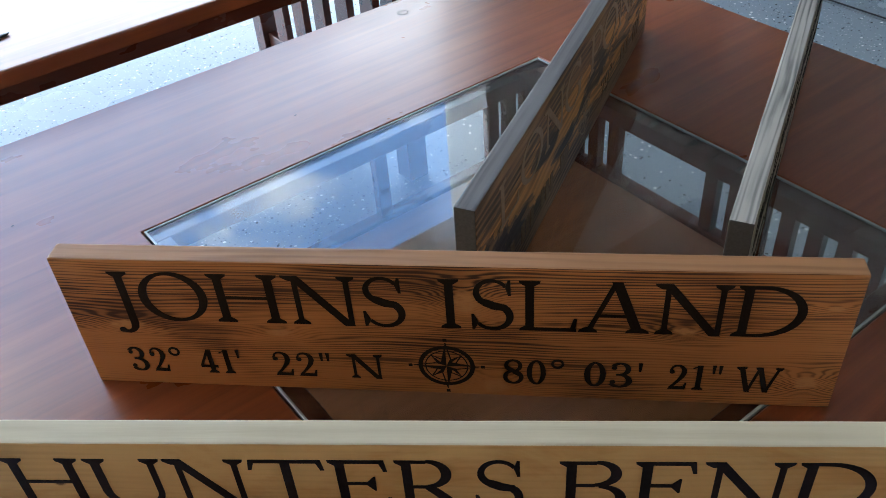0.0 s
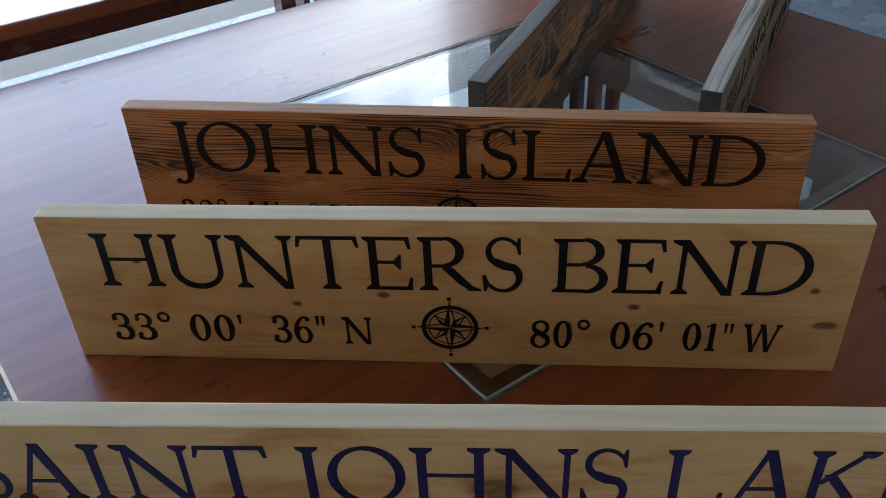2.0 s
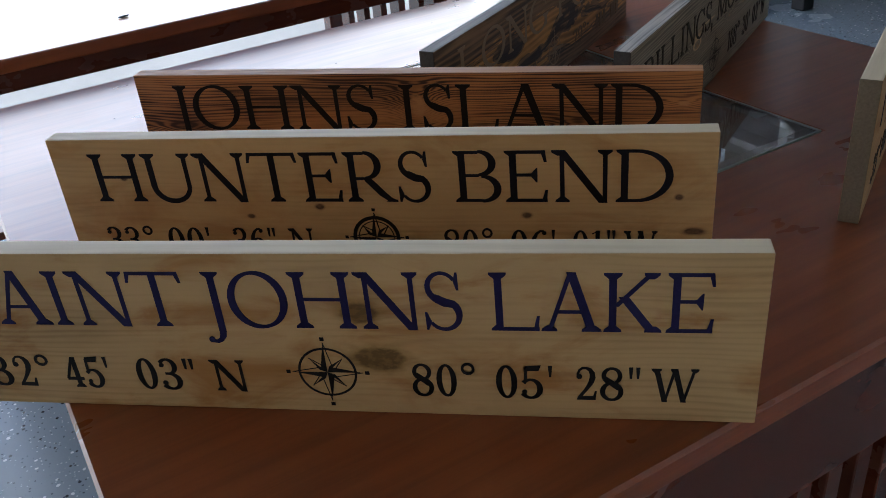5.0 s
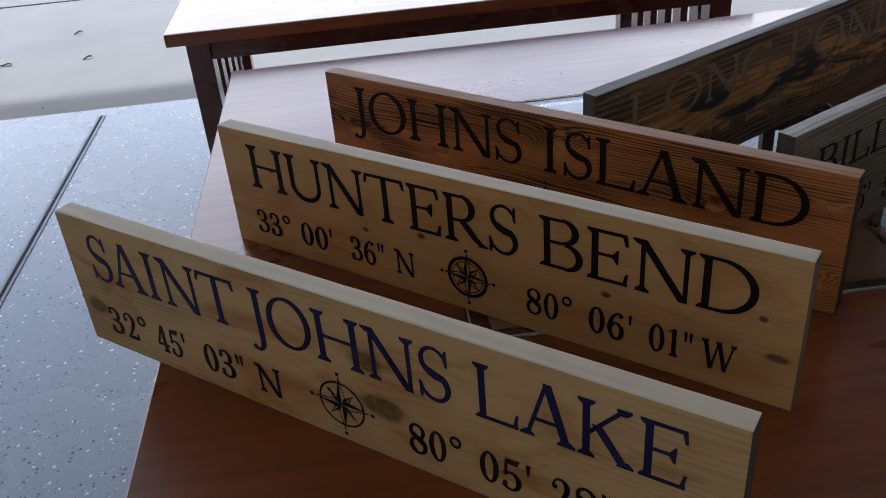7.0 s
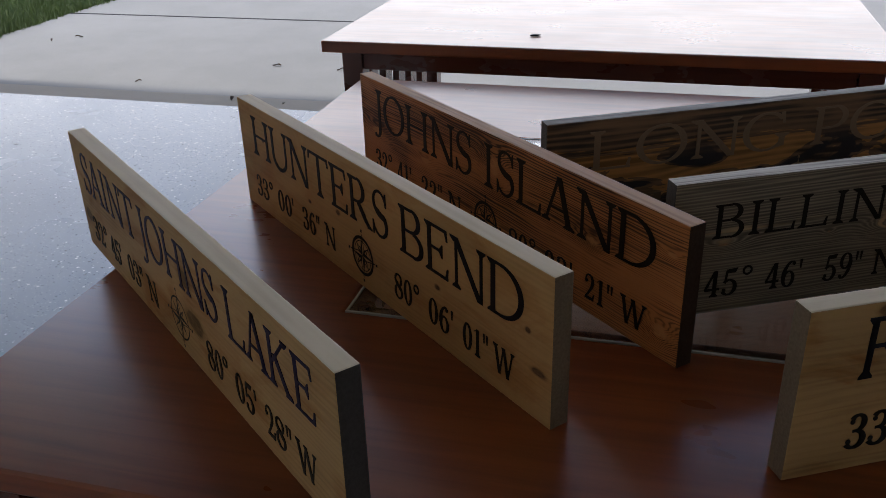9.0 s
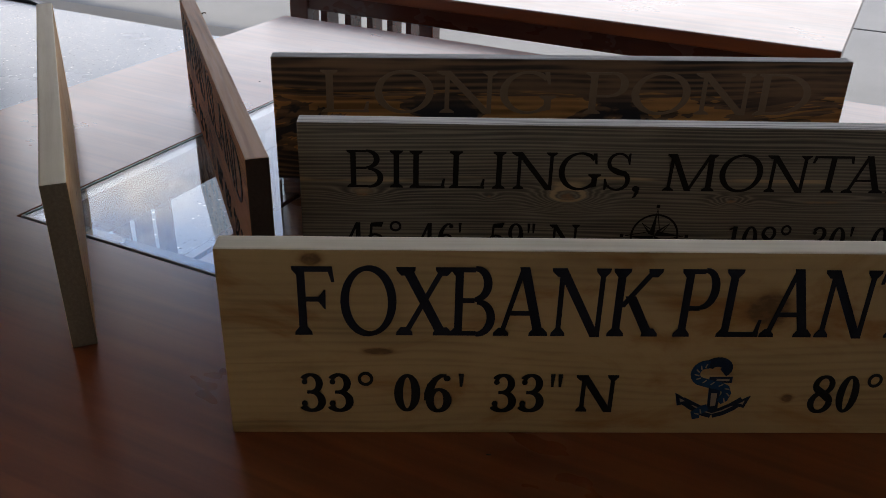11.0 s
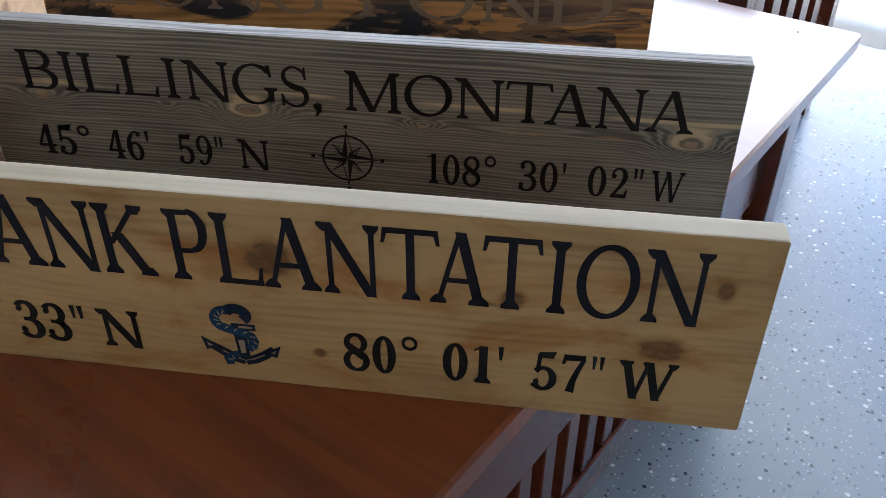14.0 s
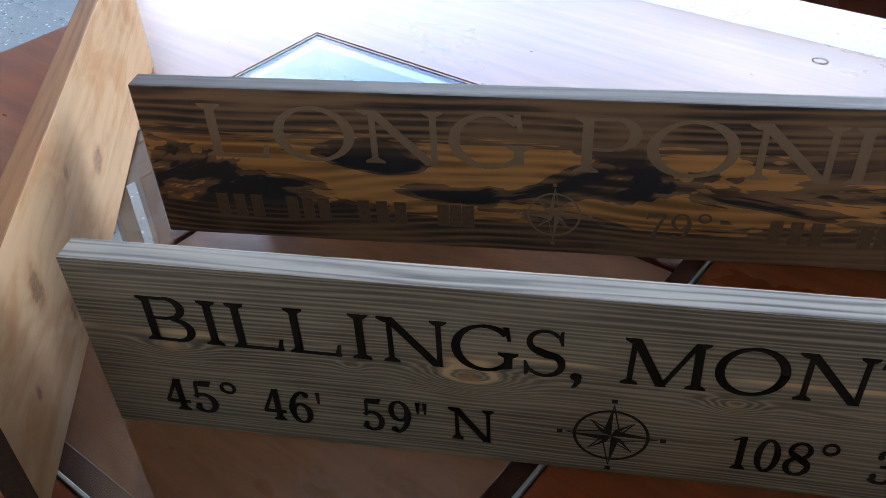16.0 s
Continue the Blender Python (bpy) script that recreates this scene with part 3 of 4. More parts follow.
            self.poly([(x - S / 2, 0.06), (x + S / 2, 0.1), (x + S / 2, 0.42), (x - S / 2, 0.42)]), self.foot(x, 0.43, -1, S / 2)
        elif ch == "S":
            u = [(0.5 + 0.36 * math.cos(radians(a)), 0.755 + 0.235 * math.sin(radians(a))) for a in range(30, 226, 13)]
            v = [(0.5 + 0.4 * math.cos(radians(a)), 0.265 + 0.255 * math.sin(radians(a))) for a in range(48, -152, -13)]
            mid = [(0.36, 0.545), (0.54, 0.485)]
            pts = [(a * w, b) for a, b in u + mid + v]
            ws = [T + (S * 0.85 - T) * max(0.0, (i - 5) / 10) for i in range(len(u))] + [S * 1.15, S * 1.2] + [T + (S * 1.05 - T) * max(0.0, 1 - i / 11) for i in range(len(v))]
            self.ribbon(pts, ws)
            self.poly([(w * 0.86, 1.0), (w * 0.92, 1.0), (w * 0.93, 0.7), (w * 0.87, 0.7), (w * 0.8, 0.86)])
            self.poly([(w * 0.02, 0.0), (w * 0.08, 0.0), (w * 0.17, 0.14), (w * 0.07, 0.31), (w * 0.01, 0.31)])
        elif ch == "J":
            x = w - 0.085 - S / 2
            self.stem(x, -0.1, b="")
            self.ribbon([(x, -0.08), (x - 0.015, -0.17), (x - 0.06, -0.245), (x - 0.13, -0.28), (x - 0.2, -0.27)], [S, S * 0.92, S * 0.7, T * 1.2, T])
            self.ball(x - 0.225, -0.245, 0.055)
        elif ch == "A":
            a = w * 0.475
            q = T * 1.35
            self.slant(0.1, 0.0, a, 1.0, q), self.slant(a + S * 0.1, 1.01, w - 0.15, 0.0, S * 1.22)
            self.bar(0.1 + (a - 0.1) * 0.34, w - 0.15 - (w - 0.15 - a) * 0.34, 0.34)
            self.foot(0.1, 0.0, 1, q * 0.5, 0.095, 0.095), self.foot(w - 0.16, 0.0, 1, S * 0.55, 0.095, 0.095)
        elif ch == "K":
            self.stem(l)
            self.slant(l + S * 0.4, 0.44, w - 0.17, 1.0, T * 1.7), self.foot(w - 0.17, 1.0, -1, T * 0.7)
            self.slant(l + S * 1.4, 0.6, w - 0.14, 0.0, S * 1.35), self.foot(w - 0.14, 0.0, 1, S * 0.5, 0.07, 0.085)
        elif ch == "X":
            self.slant(0.16, 1.0, w - 0.16, 0.0, S * 1.35), self.slant(w - 0.15, 1.0, 0.13, 0.0, T * 1.6)
            self.foot(0.16, 1.0, -1, S * 0.6), self.foot(w - 0.16, 0.0, 1, S * 0.6), self.foot(w - 0.15, 1.0, -1, T), self.foot(0.13, 0.0, 1, T)
        elif ch == "M":
            q, m = T * 1.4, w * 0.485
            self.slant(0.13, 0.0, 0.165, 1.0, q), self.foot(0.13, 0.0, 1, q / 2)
            self.slant(0.17, 1.0, m, 0.0, S * 1.2), self.foot(0.17, 1.0, -1, S * 0.5, 0.085, 0.0)
            self.slant(m, 0.0, w - 0.19, 1.0, q)
            self.slant(w - 0.17, 1.0, w - 0.15, 0.0, S * 1.05), self.foot(w - 0.15, 0.0, 1, S / 2), self.foot(w - 0.17, 1.0, -1, S / 2, 0, 0.085)
        elif ch == "W":
            q, a, m, b = T * 1.4, w * 0.3, w * 0.5, w * 0.71
            self.slant(0.13, 1.0, a, -0.01, S * 1.2), self.slant(a, -0.01, m, 1.0, q), self.slant(m, 1.0, b, -0.01, S * 1.2), self.slant(b, -0.01, w - 0.1, 1.0, q)
            self.foot(0.13, 1.0, -1, S / 2), self.foot(m, 1.0, -1, S / 2, 0.06, 0.02), self.foot(w - 0.1, 1.0, -1, T * 0.6)

    def numeral(self, ch, w):
        S, T, c = self.S, self.T, w / 2
        if ch == "0":
            self.arc(c, 0.5, c - S * 0.55, 0.51 - T / 2, 0, 360, S * 1.1, T, 32)
        elif ch == "1":
            self.stem(w * 0.54, t="", b="lr", w=S * 1.1), self.poly([(w * 0.54, 1.0), (w * 0.54 - S * 0.55, 0.92), (w * 0.06, 0.86), (w * 0.06, 0.9), (w * 0.4, 0.97)])
        elif ch == "2":
            pts = [(0.14, 0.68), (0.13, 0.79), (0.2, 0.91), (0.33, 0.975), (0.5, 0.98), (0.66, 0.93), (0.76, 0.83), (0.78, 0.7), (0.72, 0.56), (0.58, 0.4), (0.38, 0.22), (0.16, 0.06)]
            ws = [T, T, T, T, T * 1.1, S * 0.75, S * 1.0, S * 1.1, S * 1.0, S * 0.75, T * 1.3, T * 1.1]
            self.ribbon([(a * w * 1.05, b) for a, b in pts], ws), self.ball(w * 0.21, 0.72, 0.075)
            self.poly([(w * 0.08, 0.0), (w * 0.92, 0.0), (w * 0.9, S * 0.85), (w * 0.16, S * 0.8)]), self.tick(w * 0.96, 0.0, 0.27, 1)
        elif ch == "3":
            self.arc(w * 0.44, 0.755, w * 0.36, 0.23, 150, -90, S, T), self.arc(w * 0.44, 0.265, w * 0.44, 0.25, 90, -150, S * 1.1, T)
            self.bar(w * 0.26, w * 0.46, 0.52), self.ball(w * 0.17, 0.8, 0.07), self.ball(w * 0.13, 0.21, 0.075)
        elif ch == "4":
            self.stem(w * 0.66, 0.0, 1.0, t="", w=S * 1.05), self.slant(w * 0.62, 1.0, w * 0.06, 0.3, T * 1.5), self.bar(w * 0.02, w * 0.99, 0.285, T * 1.5)
        elif ch == "5":
            self.poly([(w * 0.2, 1.0), (w * 0.2, 0.86), (w * 0.8, 0.86), (w * 0.92, 1.03)]), self.slant(w * 0.23, 0.95, w * 0.17, 0.5, T * 1.3)
            self.arc(w * 0.42, 0.3, w * 0.43, 0.285, 140, -150, S * 1.1, T), self.ball(w * 0.13, 0.2, 0.07)
        elif ch in "69":
            pen = self
            if ch == "9":
                pen = Pen(self.bm, self.x0 + w * self.sx, self.z0 + self.sz, -self.sx, -self.sz, self.y, S, T)
            pen.arc(c, 0.3, w * 0.46 - S * 0.4, 0.295, 0, 360, S, T, 28)
            pen.ribbon([(w * 0.1, 0.3), (w * 0.11, 0.48), (w * 0.2, 0.7), (w * 0.36, 0.87), (w * 0.56, 0.97), (w * 0.78, 0.97)], [S, S * 1.1, S, S * 0.75, T * 1.2, T]), pen.ball(w * 0.8, 0.9, 0.075)
        elif ch == "7":
            self.poly([(w * 0.06, 1.0), (w * 0.06, 0.85), (w * 0.98, 0.87), (w * 0.98, 1.0)]), self.tick(w * 0.06, 1.0, -0.25, -1)
            self.ribbon([(w * 0.93, 0.92), (w * 0.7, 0.62), (w * 0.52, 0.32), (w * 0.42, 0.0)], [T * 1.2, T * 1.6, S * 0.9, S * 1.25])
        elif ch == "8":
            self.arc(c, 0.755, w * 0.37, 0.225, 0, 360, S * 0.85, T, 26), self.arc(c, 0.27, w * 0.42, 0.255, 0, 360, S * 0.95, T, 26)
            self.ribbon([(w * 0.2, 0.68), (w * 0.5, 0.53), (w * 0.82, 0.36)], [S * 0.8, S * 1.1, S * 0.8])

    def mark(self, ch, w):
        if ch == "\u00b0":
            self.arc(w / 2, 0.88, 0.15, 0.15, 0, 360, 0.075, 0.075, 20)
        elif ch == ",":
            self.ball(w * 0.5, 0.04, 0.085), self.ribbon([(w * 0.62, 0.05), (w * 0.66, -0.06), (w * 0.45, -0.17), (w * 0.25, -0.21)], [0.1, 0.09, 0.06, 0.02])
        else:
            for x in ((0.5,) if ch == "'" else (0.25, 0.75)):
                self.poly([(w * x - 0.028, 0.68), (w * x + 0.028, 0.68), (w * x + 0.055, 1.02), (w * x - 0.055, 1.02)])


def word(parent, ink, text, x0, x1, z0, z1, y, pen=0.115, hair=0.06):
    """One word between x0 and x1, its capitals from z0 to z1, each letter a part of the sign."""
    h = z1 - z0
    x, spots = 0.0, []
    for i, ch in enumerate(text):
        w = WIDTHS.get(ch) or {"\u00b0": 0.44, "'": 0.16, '"': 0.36, ",": 0.2, "1": 0.42}.get(ch, 0.56)
        spots.append((x, w))
        x += w + (0.068 if ch.isalpha() else 0.11) + KERN.get(text[i:i + 2], 0.0)
    k = (x1 - x0) / (spots[-1][0] + spots[-1][1])
    for ch, (a, w) in zip(text, spots):
        bm = bmesh.new()
        p = Pen(bm, x0 + a * k, z0, k, h, y, pen, hair)
        if ch.isalpha():
            p.capital(ch, w)
        elif ch.isdigit():
            p.numeral(ch, w)
        else:
            p.mark(ch, w)
        part("numeral" if ch.isdigit() else "letter" if ch.isalpha() else "mark", bm, ink, parent)


def sorted_ccw(pts):
    cx, cz = sum(p[0] for p in pts) / len(pts), sum(p[1] for p in pts) / len(pts)
    return sorted(pts, key=lambda p: math.atan2(p[1] - cz, p[0] - cx))


def ring_shape(bm, cx, cz, r0, r1, y, n=48):
    for i in range(n):
        a, b = 2 * math.pi * i / n, 2 * math.pi * (i + 1) / n
        prism(bm, [(cx + r1 * math.cos(a), cz + r1 * math.sin(a)), (cx + r1 * math.cos(b), cz + r1 * math.sin(b)), (cx + r0 * math.cos(b), cz + r0 * math.sin(b)), (cx + r0 * math.cos(a), cz + r0 * math.sin(a))], y - 2e-5, y)


def compass(bm, cx, cz, r, y, bold):
    ring_shape(bm, cx, cz, r * (0.84 if bold else 0.87), r * (1.0 if bold else 0.95), y)
    if bold:
        ring_shape(bm, cx, cz, r * 0.72, r * 0.765, y)
    for i in range(8):
        a = math.pi / 4 * i
        ca, sa = math.cos(a), math.sin(a)
        if i % 2 == 0:
            tip, base = r * 1.14, r * 0.27
            b, b2 = a + math.pi / 4, a - math.pi / 4
        else:
            tip, base = r * 0.76, r * (0.34 if bold else 0.26)
            b, b2 = a + 0.42, a - 0.42
        prism(bm, sorted_ccw([(cx, cz), (cx + tip * ca, cz + tip * sa), (cx + base * math.cos(b), cz + base * math.sin(b))]), y - 3e-5, y)
        stroke(bm, [(cx + base * math.cos(b2), cz + base * math.sin(b2)), (cx + tip * ca, cz + tip * sa)], r * (0.05 if bold else 0.035), y - 4e-5, y)
    for a in range(4):
        ca, sa = math.cos(a * math.pi / 2), math.sin(a * math.pi / 2)
        q = r * 1.28
        e = r * 0.07
        prism(bm, [(cx + q * ca - e, cz + q * sa - e), (cx + q * ca + e, cz + q * sa - e), (cx + q * ca + e, cz + q * sa + e), (cx + q * ca - e, cz + q * sa + e)], y - 2e-5, y)


def arc(cx, cz, rx, rz, a0, a1, n=14):
    return [(cx + rx * math.cos(radians(a0 + (a1 - a0) * i / n)), cz + rz * math.sin(radians(a0 + (a1 - a0) * i / n))) for i in range(n + 1)]


def anchor(parent, cx, cz, s, y):
    """A roped anchor about 2 s high: dark outlines, pale fillings, a hatched rope wound round the shank."""
    def shape(name, ink, deep, lines=(), plates=(), label=""):
        bm = bmesh.new()
        p = Pen(bm, cx, cz, s, s, y - deep, 1, 1)
        for pts, ws in lines:
            p.ribbon(pts, ws)
        for q in plates:
            p.poly(sorted_ccw(q))
        part(name, bm, ink, parent, label)

    def grow(q, k):
        mx, mz = sum(a for a, b in q) / len(q), sum(b for a, b in q) / len(q)
        return [(mx + (a - mx) * k, mz + (b - mz) * k) for a, b in q]

    shank = [(-0.17, 0.1), (0.17, 0.1), (0.19, -0.78), (-0.1, -0.82)]
    stock = [(-0.2, 0.42), (0.44, 0.42), (0.44, 0.22), (-0.2, 0.24)]
    arm_l = [(-0.85, -0.38), (-0.55, -0.58), (-0.2, -0.78), (0.05, -0.87)]
    arm_r = [(0.86, -0.36), (0.6, -0.6), (0.32, -0.77), (0.05, -0.87)]
    fluke_l = [(-1.08, -0.13), (-0.98, -0.56), (-0.56, -0.45)]
    fluke_r = [(1.06, -0.22), (0.93, -0.64), (0.57, -0.53)]
    shape("anchor_shank", M_TEAL_DARK, 0.0, plates=[shank], label="dark painted anchor shank")
    shape("anchor_stock", M_TEAL_DARK, 0.0, plates=[stock])
    for arm, fluke in ((arm_l, fluke_l), (arm_r, fluke_r)):
        shape("anchor_arm", M_TEAL_DARK, 2e-5, [(arm, [0.22, 0.27, 0.28, 0.26])])
        shape("anchor_fluke", M_TEAL_DARK, 4e-5, plates=[fluke])
        shape("anchor_highlight", M_PALE, 9e-5, [([(a, b + 0.03) for a, b in arm[1:]], [0.03, 0.045, 0.02])])
        shape("anchor_highlight", M_PALE, 9e-5, plates=[grow(fluke, 0.32)])
    shape("anchor_highlight", M_PALE, 8e-5, plates=[grow(shank, 0.5)])
    shape("anchor_highlight", M_PALE, 8e-5, plates=[[(0.0, 0.36), (0.36, 0.36), (0.36, 0.29), (0.0, 0.29)]])
    ring = arc(-0.03, 0.72, 0.27, 0.2, 175, -50, 14)
    shape("anchor_ring", M_TEAL_DARK, 1.2e-4, [(ring, [0.3] * len(ring))])
    rope = arc(-0.32, 0.54, 0.3, 0.3, 80, 235, 10) + [(-0.35, 0.24), (-0.12, 0.17), (0.12, 0.12), (0.3, 0.02), (0.36, -0.14), (0.3, -0.32), (0.19, -0.44)]
    shape("anchor_rope", M_TEAL, 1.5e-4, [(rope, [0.26] * (len(rope) - 1) + [0.18])], label="teal blue rope wound round the anchor")
    tail = [(-0.1, -0.62), (-0.3, -0.72), (-0.42, -0.84), (-0.38, -1.02)]
    shape("anchor_rope_end", M_TEAL, 1.5e-4, [(tail, [0.2, 0.27, 0.28, 0.2])])
    for line in (rope, tail):
        for i in range(1, len(line) - 1):
            (ax, az), (bx, bz) = line[i], line[i + 1]
            d = math.hypot(bx - ax, bz - az) or 1
            tx, tz, nx, nz = (bx - ax) / d, (bz - az) / d, -(bz - az) / d, (bx - ax) / d
            if line is tail or i % 2 or i > 10:
                shape("rope_hatch", M_PALE, 2.2e-4, [([(ax - nx * 0.02 - tx * 0.02, az - nz * 0.02 - tz * 0.02), (ax + nx * 0.1 + tx * 0.05, az + nz * 0.1 + tz * 0.05)], [0.03, 0.045])])


SH = 0.1397


def sign(label, ends, wood, ink, big, small, comp=None, bold=True, back=None, end=None, heavy=0.14, seed=1, top=None, pen=0.122, tall=SH):
    (xa, ya), (xb, yb) = ends
    length = math.hypot(xb - xa, yb - ya)
    t = thing("wooden_sign", pose(xa, ya, 0.4652, 0, 0, math.degrees(math.atan2(yb - ya, xb - xa))), label, "sign", "place-name signs on the coffee table")
    rng = random.Random(seed)
    bm = box((0, 0, 0), (length, 0.019, tall), 0.0014)
    cuts = [e for e in bm.edges if abs(e.verts[0].co.x - e.verts[1].co.x) > 0.3]
    bmesh.ops.subdivide_edges(bm, edges=cuts, cuts=48, use_grid_fill=False)
    for v in bm.verts:
        q = noise.noise(Vector((v.co.x * 9 + seed, v.co.y * 20, v.co.z * 9)))
        q2 = noise.noise(Vector((v.co.x * 45 + seed, v.co.y * 20, v.co.z * 9)))
        if v.co.z > 0.13 and 0.01 < v.co.x < length - 0.01:
            v.co.z += 0.00012 * q + 0.00012 * q2
        if v.co.z > 0.13 or v.co.z < 0.01:
            v.co.y += 0.00015 * q2
    ob = part("plank", bm, wood, t)
    ob.data.materials.append(back or wood)
    ob.data.materials.append(end)
    ob.data.materials.append(top or wood)
    for f in ob.data.polygons:
        f.material_index = 1 if f.normal.y > 0.9 else 2 if abs(f.normal.x) > 0.9 else 3 if f.normal.z > 0.9 else 0
    y = -0.0005
    for text, x0, x1 in big[2:]:
        word(t, ink, text, x0, x1, big[0], big[1], y, pen, pen * 0.46)
    for text, x0, x1 in (small or ())[2:]:
        word(t, M_INK, text, x0, x1, small[0], small[1], y, heavy, heavy * 0.45)
    if comp:
        bm = bmesh.new()
        compass(bm, *comp, y, bold)
        part("compass_rose", bm, M_INK if ink is not M_GHOST else ink, t, "painted eight-point compass rose")
    return t


TAN, TAN2 = (0.60, 0.375, 0.152), (0.36, 0.205, 0.078)
D = "\u00b0"
W_JOHNS = plank_wood("brown_stained_pine", (0.47, 0.185, 0.055), (0.05, 0.015, 0.006), [(0.045, 0.07, 0.03, 0.012, 0.0132), (0.172, 0.066, 0.022, 0.008, 0.0096), (0.323, 0.105, 0.022, 0.022, 0.0156), (0.49, 0.08, 0.02, 0.009, 0.0108), (0.586, 0.028, 0.018, 0.014, 0.0132), (0.345, 0.012, 0.022, 0.016, 0.012), (0.592, 0.107, 0.014, 0.005, 0.0048)], rings=370, contrast=0.74, wander=0.024, keep=0.45, knot_color=(0.5, 0.23, 0.08), stain=1.15, seed=1.3, core=0.7)
W_HUNT = plank_wood("pale_stained_pine", TAN, TAN2, [(0.259, 0.070, 0.005, 0.0035, 0.004), (0.45, 0.062, 0.005, 0.003, 0.004), (0.594, 0.047, 0.011, 0.004, 0.006), (0.07, 0.1, 0.004, 0.003, 0.003), (0.19, 0.06, 0.004, 0.0025, 0.003), (0.58, 0.08, 0.004, 0.003, 0.004)], rings=170, contrast=0.24, stain=0.6, seed=4.1, core=0.45, amber=0.55, halo=0.6)
W_SAINT = plank_wood("pale_knotty_pine", (0.53, 0.335, 0.142), (0.28, 0.162, 0.06), [(0.022, 0.0436, 0.013, 0.009, 0.01), (0.3515, 0.0506, 0.022, 0.012, 0.014), (0.341, 0.091, 0.015, 0.01, 0.01)], rings=170, contrast=0.28, knot_color=(0.14, 0.075, 0.018), amber=0.9, stain=0.7, seed=7.7, core=0.36, halo=0.6)
W_LONG = plank_wood("scorched_pine", (0.27, 0.16, 0.09), (0.034, 0.026, 0.024), [(0.1, 0.03, 0.12, 0.04, 0.02), (0.45, 0.045, 0.16, 0.03, 0.02)], rings=125, contrast=0.85, sharp=0.6, broken=(11.0, 8.0, 30.0), keep=0.35, blotch=((0.62, 0.31, 0.105), (0.030, 0.028, 0.036), 0.515, 0.55), stain=0.5, seed=2.2, core=2.0, rough=0.45)
W_BILL = plank_wood("grey_stained_pine", (0.31, 0.28, 0.215), (0.048, 0.046, 0.041), [(0.2393, 0.0725, 0.026, 0.011, 0.0229), (0.3877, 0.071, 0.014, 0.006, 0.0123), (0.6037, 0.07, 0.028, 0.012, 0.0229), (0.0567, 0.074, 0.022, 0.007, 0.0105), (0.1685, 0.073, 0.008, 0.004, 0.0053), (0.47, 0.071, 0.05, 0.005, 0.0062), (0.54, 0.072, 0.04, 0.006, 0.0070)], rings=310, contrast=0.62, wander=0.014, knot_color=(0.42, 0.24, 0.12), streak=(0.102, 0.0028, (0.55, 0.42, 0.25)), stain=0.25, sharp=0.45, keep=0.72, seed=9.4, core=0.84)
W_FOX = plank_wood("golden_stained_pine", (0.42, 0.262, 0.108), (0.2, 0.115, 0.042), [(0.1015, 0.0683, 0.012, 0.003, 0.005), (0.381, 0.0308, 0.005, 0.004, 0.005), (0.589, 0.0598, 0.017, 0.011, 0.012), (0.355, 0.1018, 0.018, 0.016, 0.014), (0.06, 0.1368, 0.008, 0.006, 0.006), (0.5, 0.088, 0.009, 0.008, 0.006), (0.618, 0.108, 0.006, 0.008, 0.004)], rings=150, contrast=0.28, knot_color=(0.12, 0.055, 0.013), amber=1.0, stain=0.85, seed=12.6, core=0.45, halo=0.6)
W_RAW = plank_wood("unstained_pine", (0.58, 0.39, 0.22), (0.36, 0.215, 0.11), [(0.5, 0.09, 0.02, 0.03, 0.02), (0.46, 0.035, 0.012, 0.02, 0.014), (0.38, 0.1, 0.014, 0.012, 0.012), (0.555, 0.05, 0.008, 0.01, 0.008), (0.3, 0.06, 0.03, 0.02, 0.014)], rings=60, contrast=0.25, knot_color=(0.25, 0.14, 0.07), stain=0.7, amber=0.6, seed=21.0, core=0.7, halo=0.6)

TOP_PALE = plank_wood("pale_edge_grain", (0.66, 0.57, 0.40), (0.44, 0.35, 0.22), rings=220, contrast=0.3, stain=0.5, wander=0.01, seed=6.4)
TOP_JOHNS = plank_wood("brown_edge_grain", (0.42, 0.20, 0.085), (0.20, 0.085, 0.032), rings=330, contrast=0.5, stain=0.5, wander=0.01, seed=8.8)
# stripes are grain; the pale grey is sky glare put into the colour
TOP_BILL = plank_wood("striped_edge_grain_with_glare", (0.50, 0.47, 0.42), (0.10, 0.10, 0.095), rings=520, contrast=0.8, stain=0.3, sharp=1.0, keep=0.5, wander=0.006, seed=3.3)
TOP_LONG = plank_wood("slate_grey_edge_grain", (0.17, 0.165, 0.165), (0.075, 0.074, 0.078), rings=400, contrast=0.35, stain=0.4, wander=0.008, seed=5.1)
END_DARK = plain("dark_stained_end_grain", (0.045, 0.024, 0.015), 0.7, vary=0.3, scale=400.0, bump=0.3)
END_GREY = plain("grey_end_grain", (0.05, 0.046, 0.042), 0.7, vary=0.3, scale=400.0, bump=0.3)
END_TAN = plain("tan_end_grain", (0.24, 0.18, 0.11), 0.7, vary=0.3, scale=400.0, bump=0.3)
END_BLACK = plain("blackened_end_grain", (0.06, 0.052, 0.045), 0.7, vary=0.3, scale=400.0, bump=0.3)
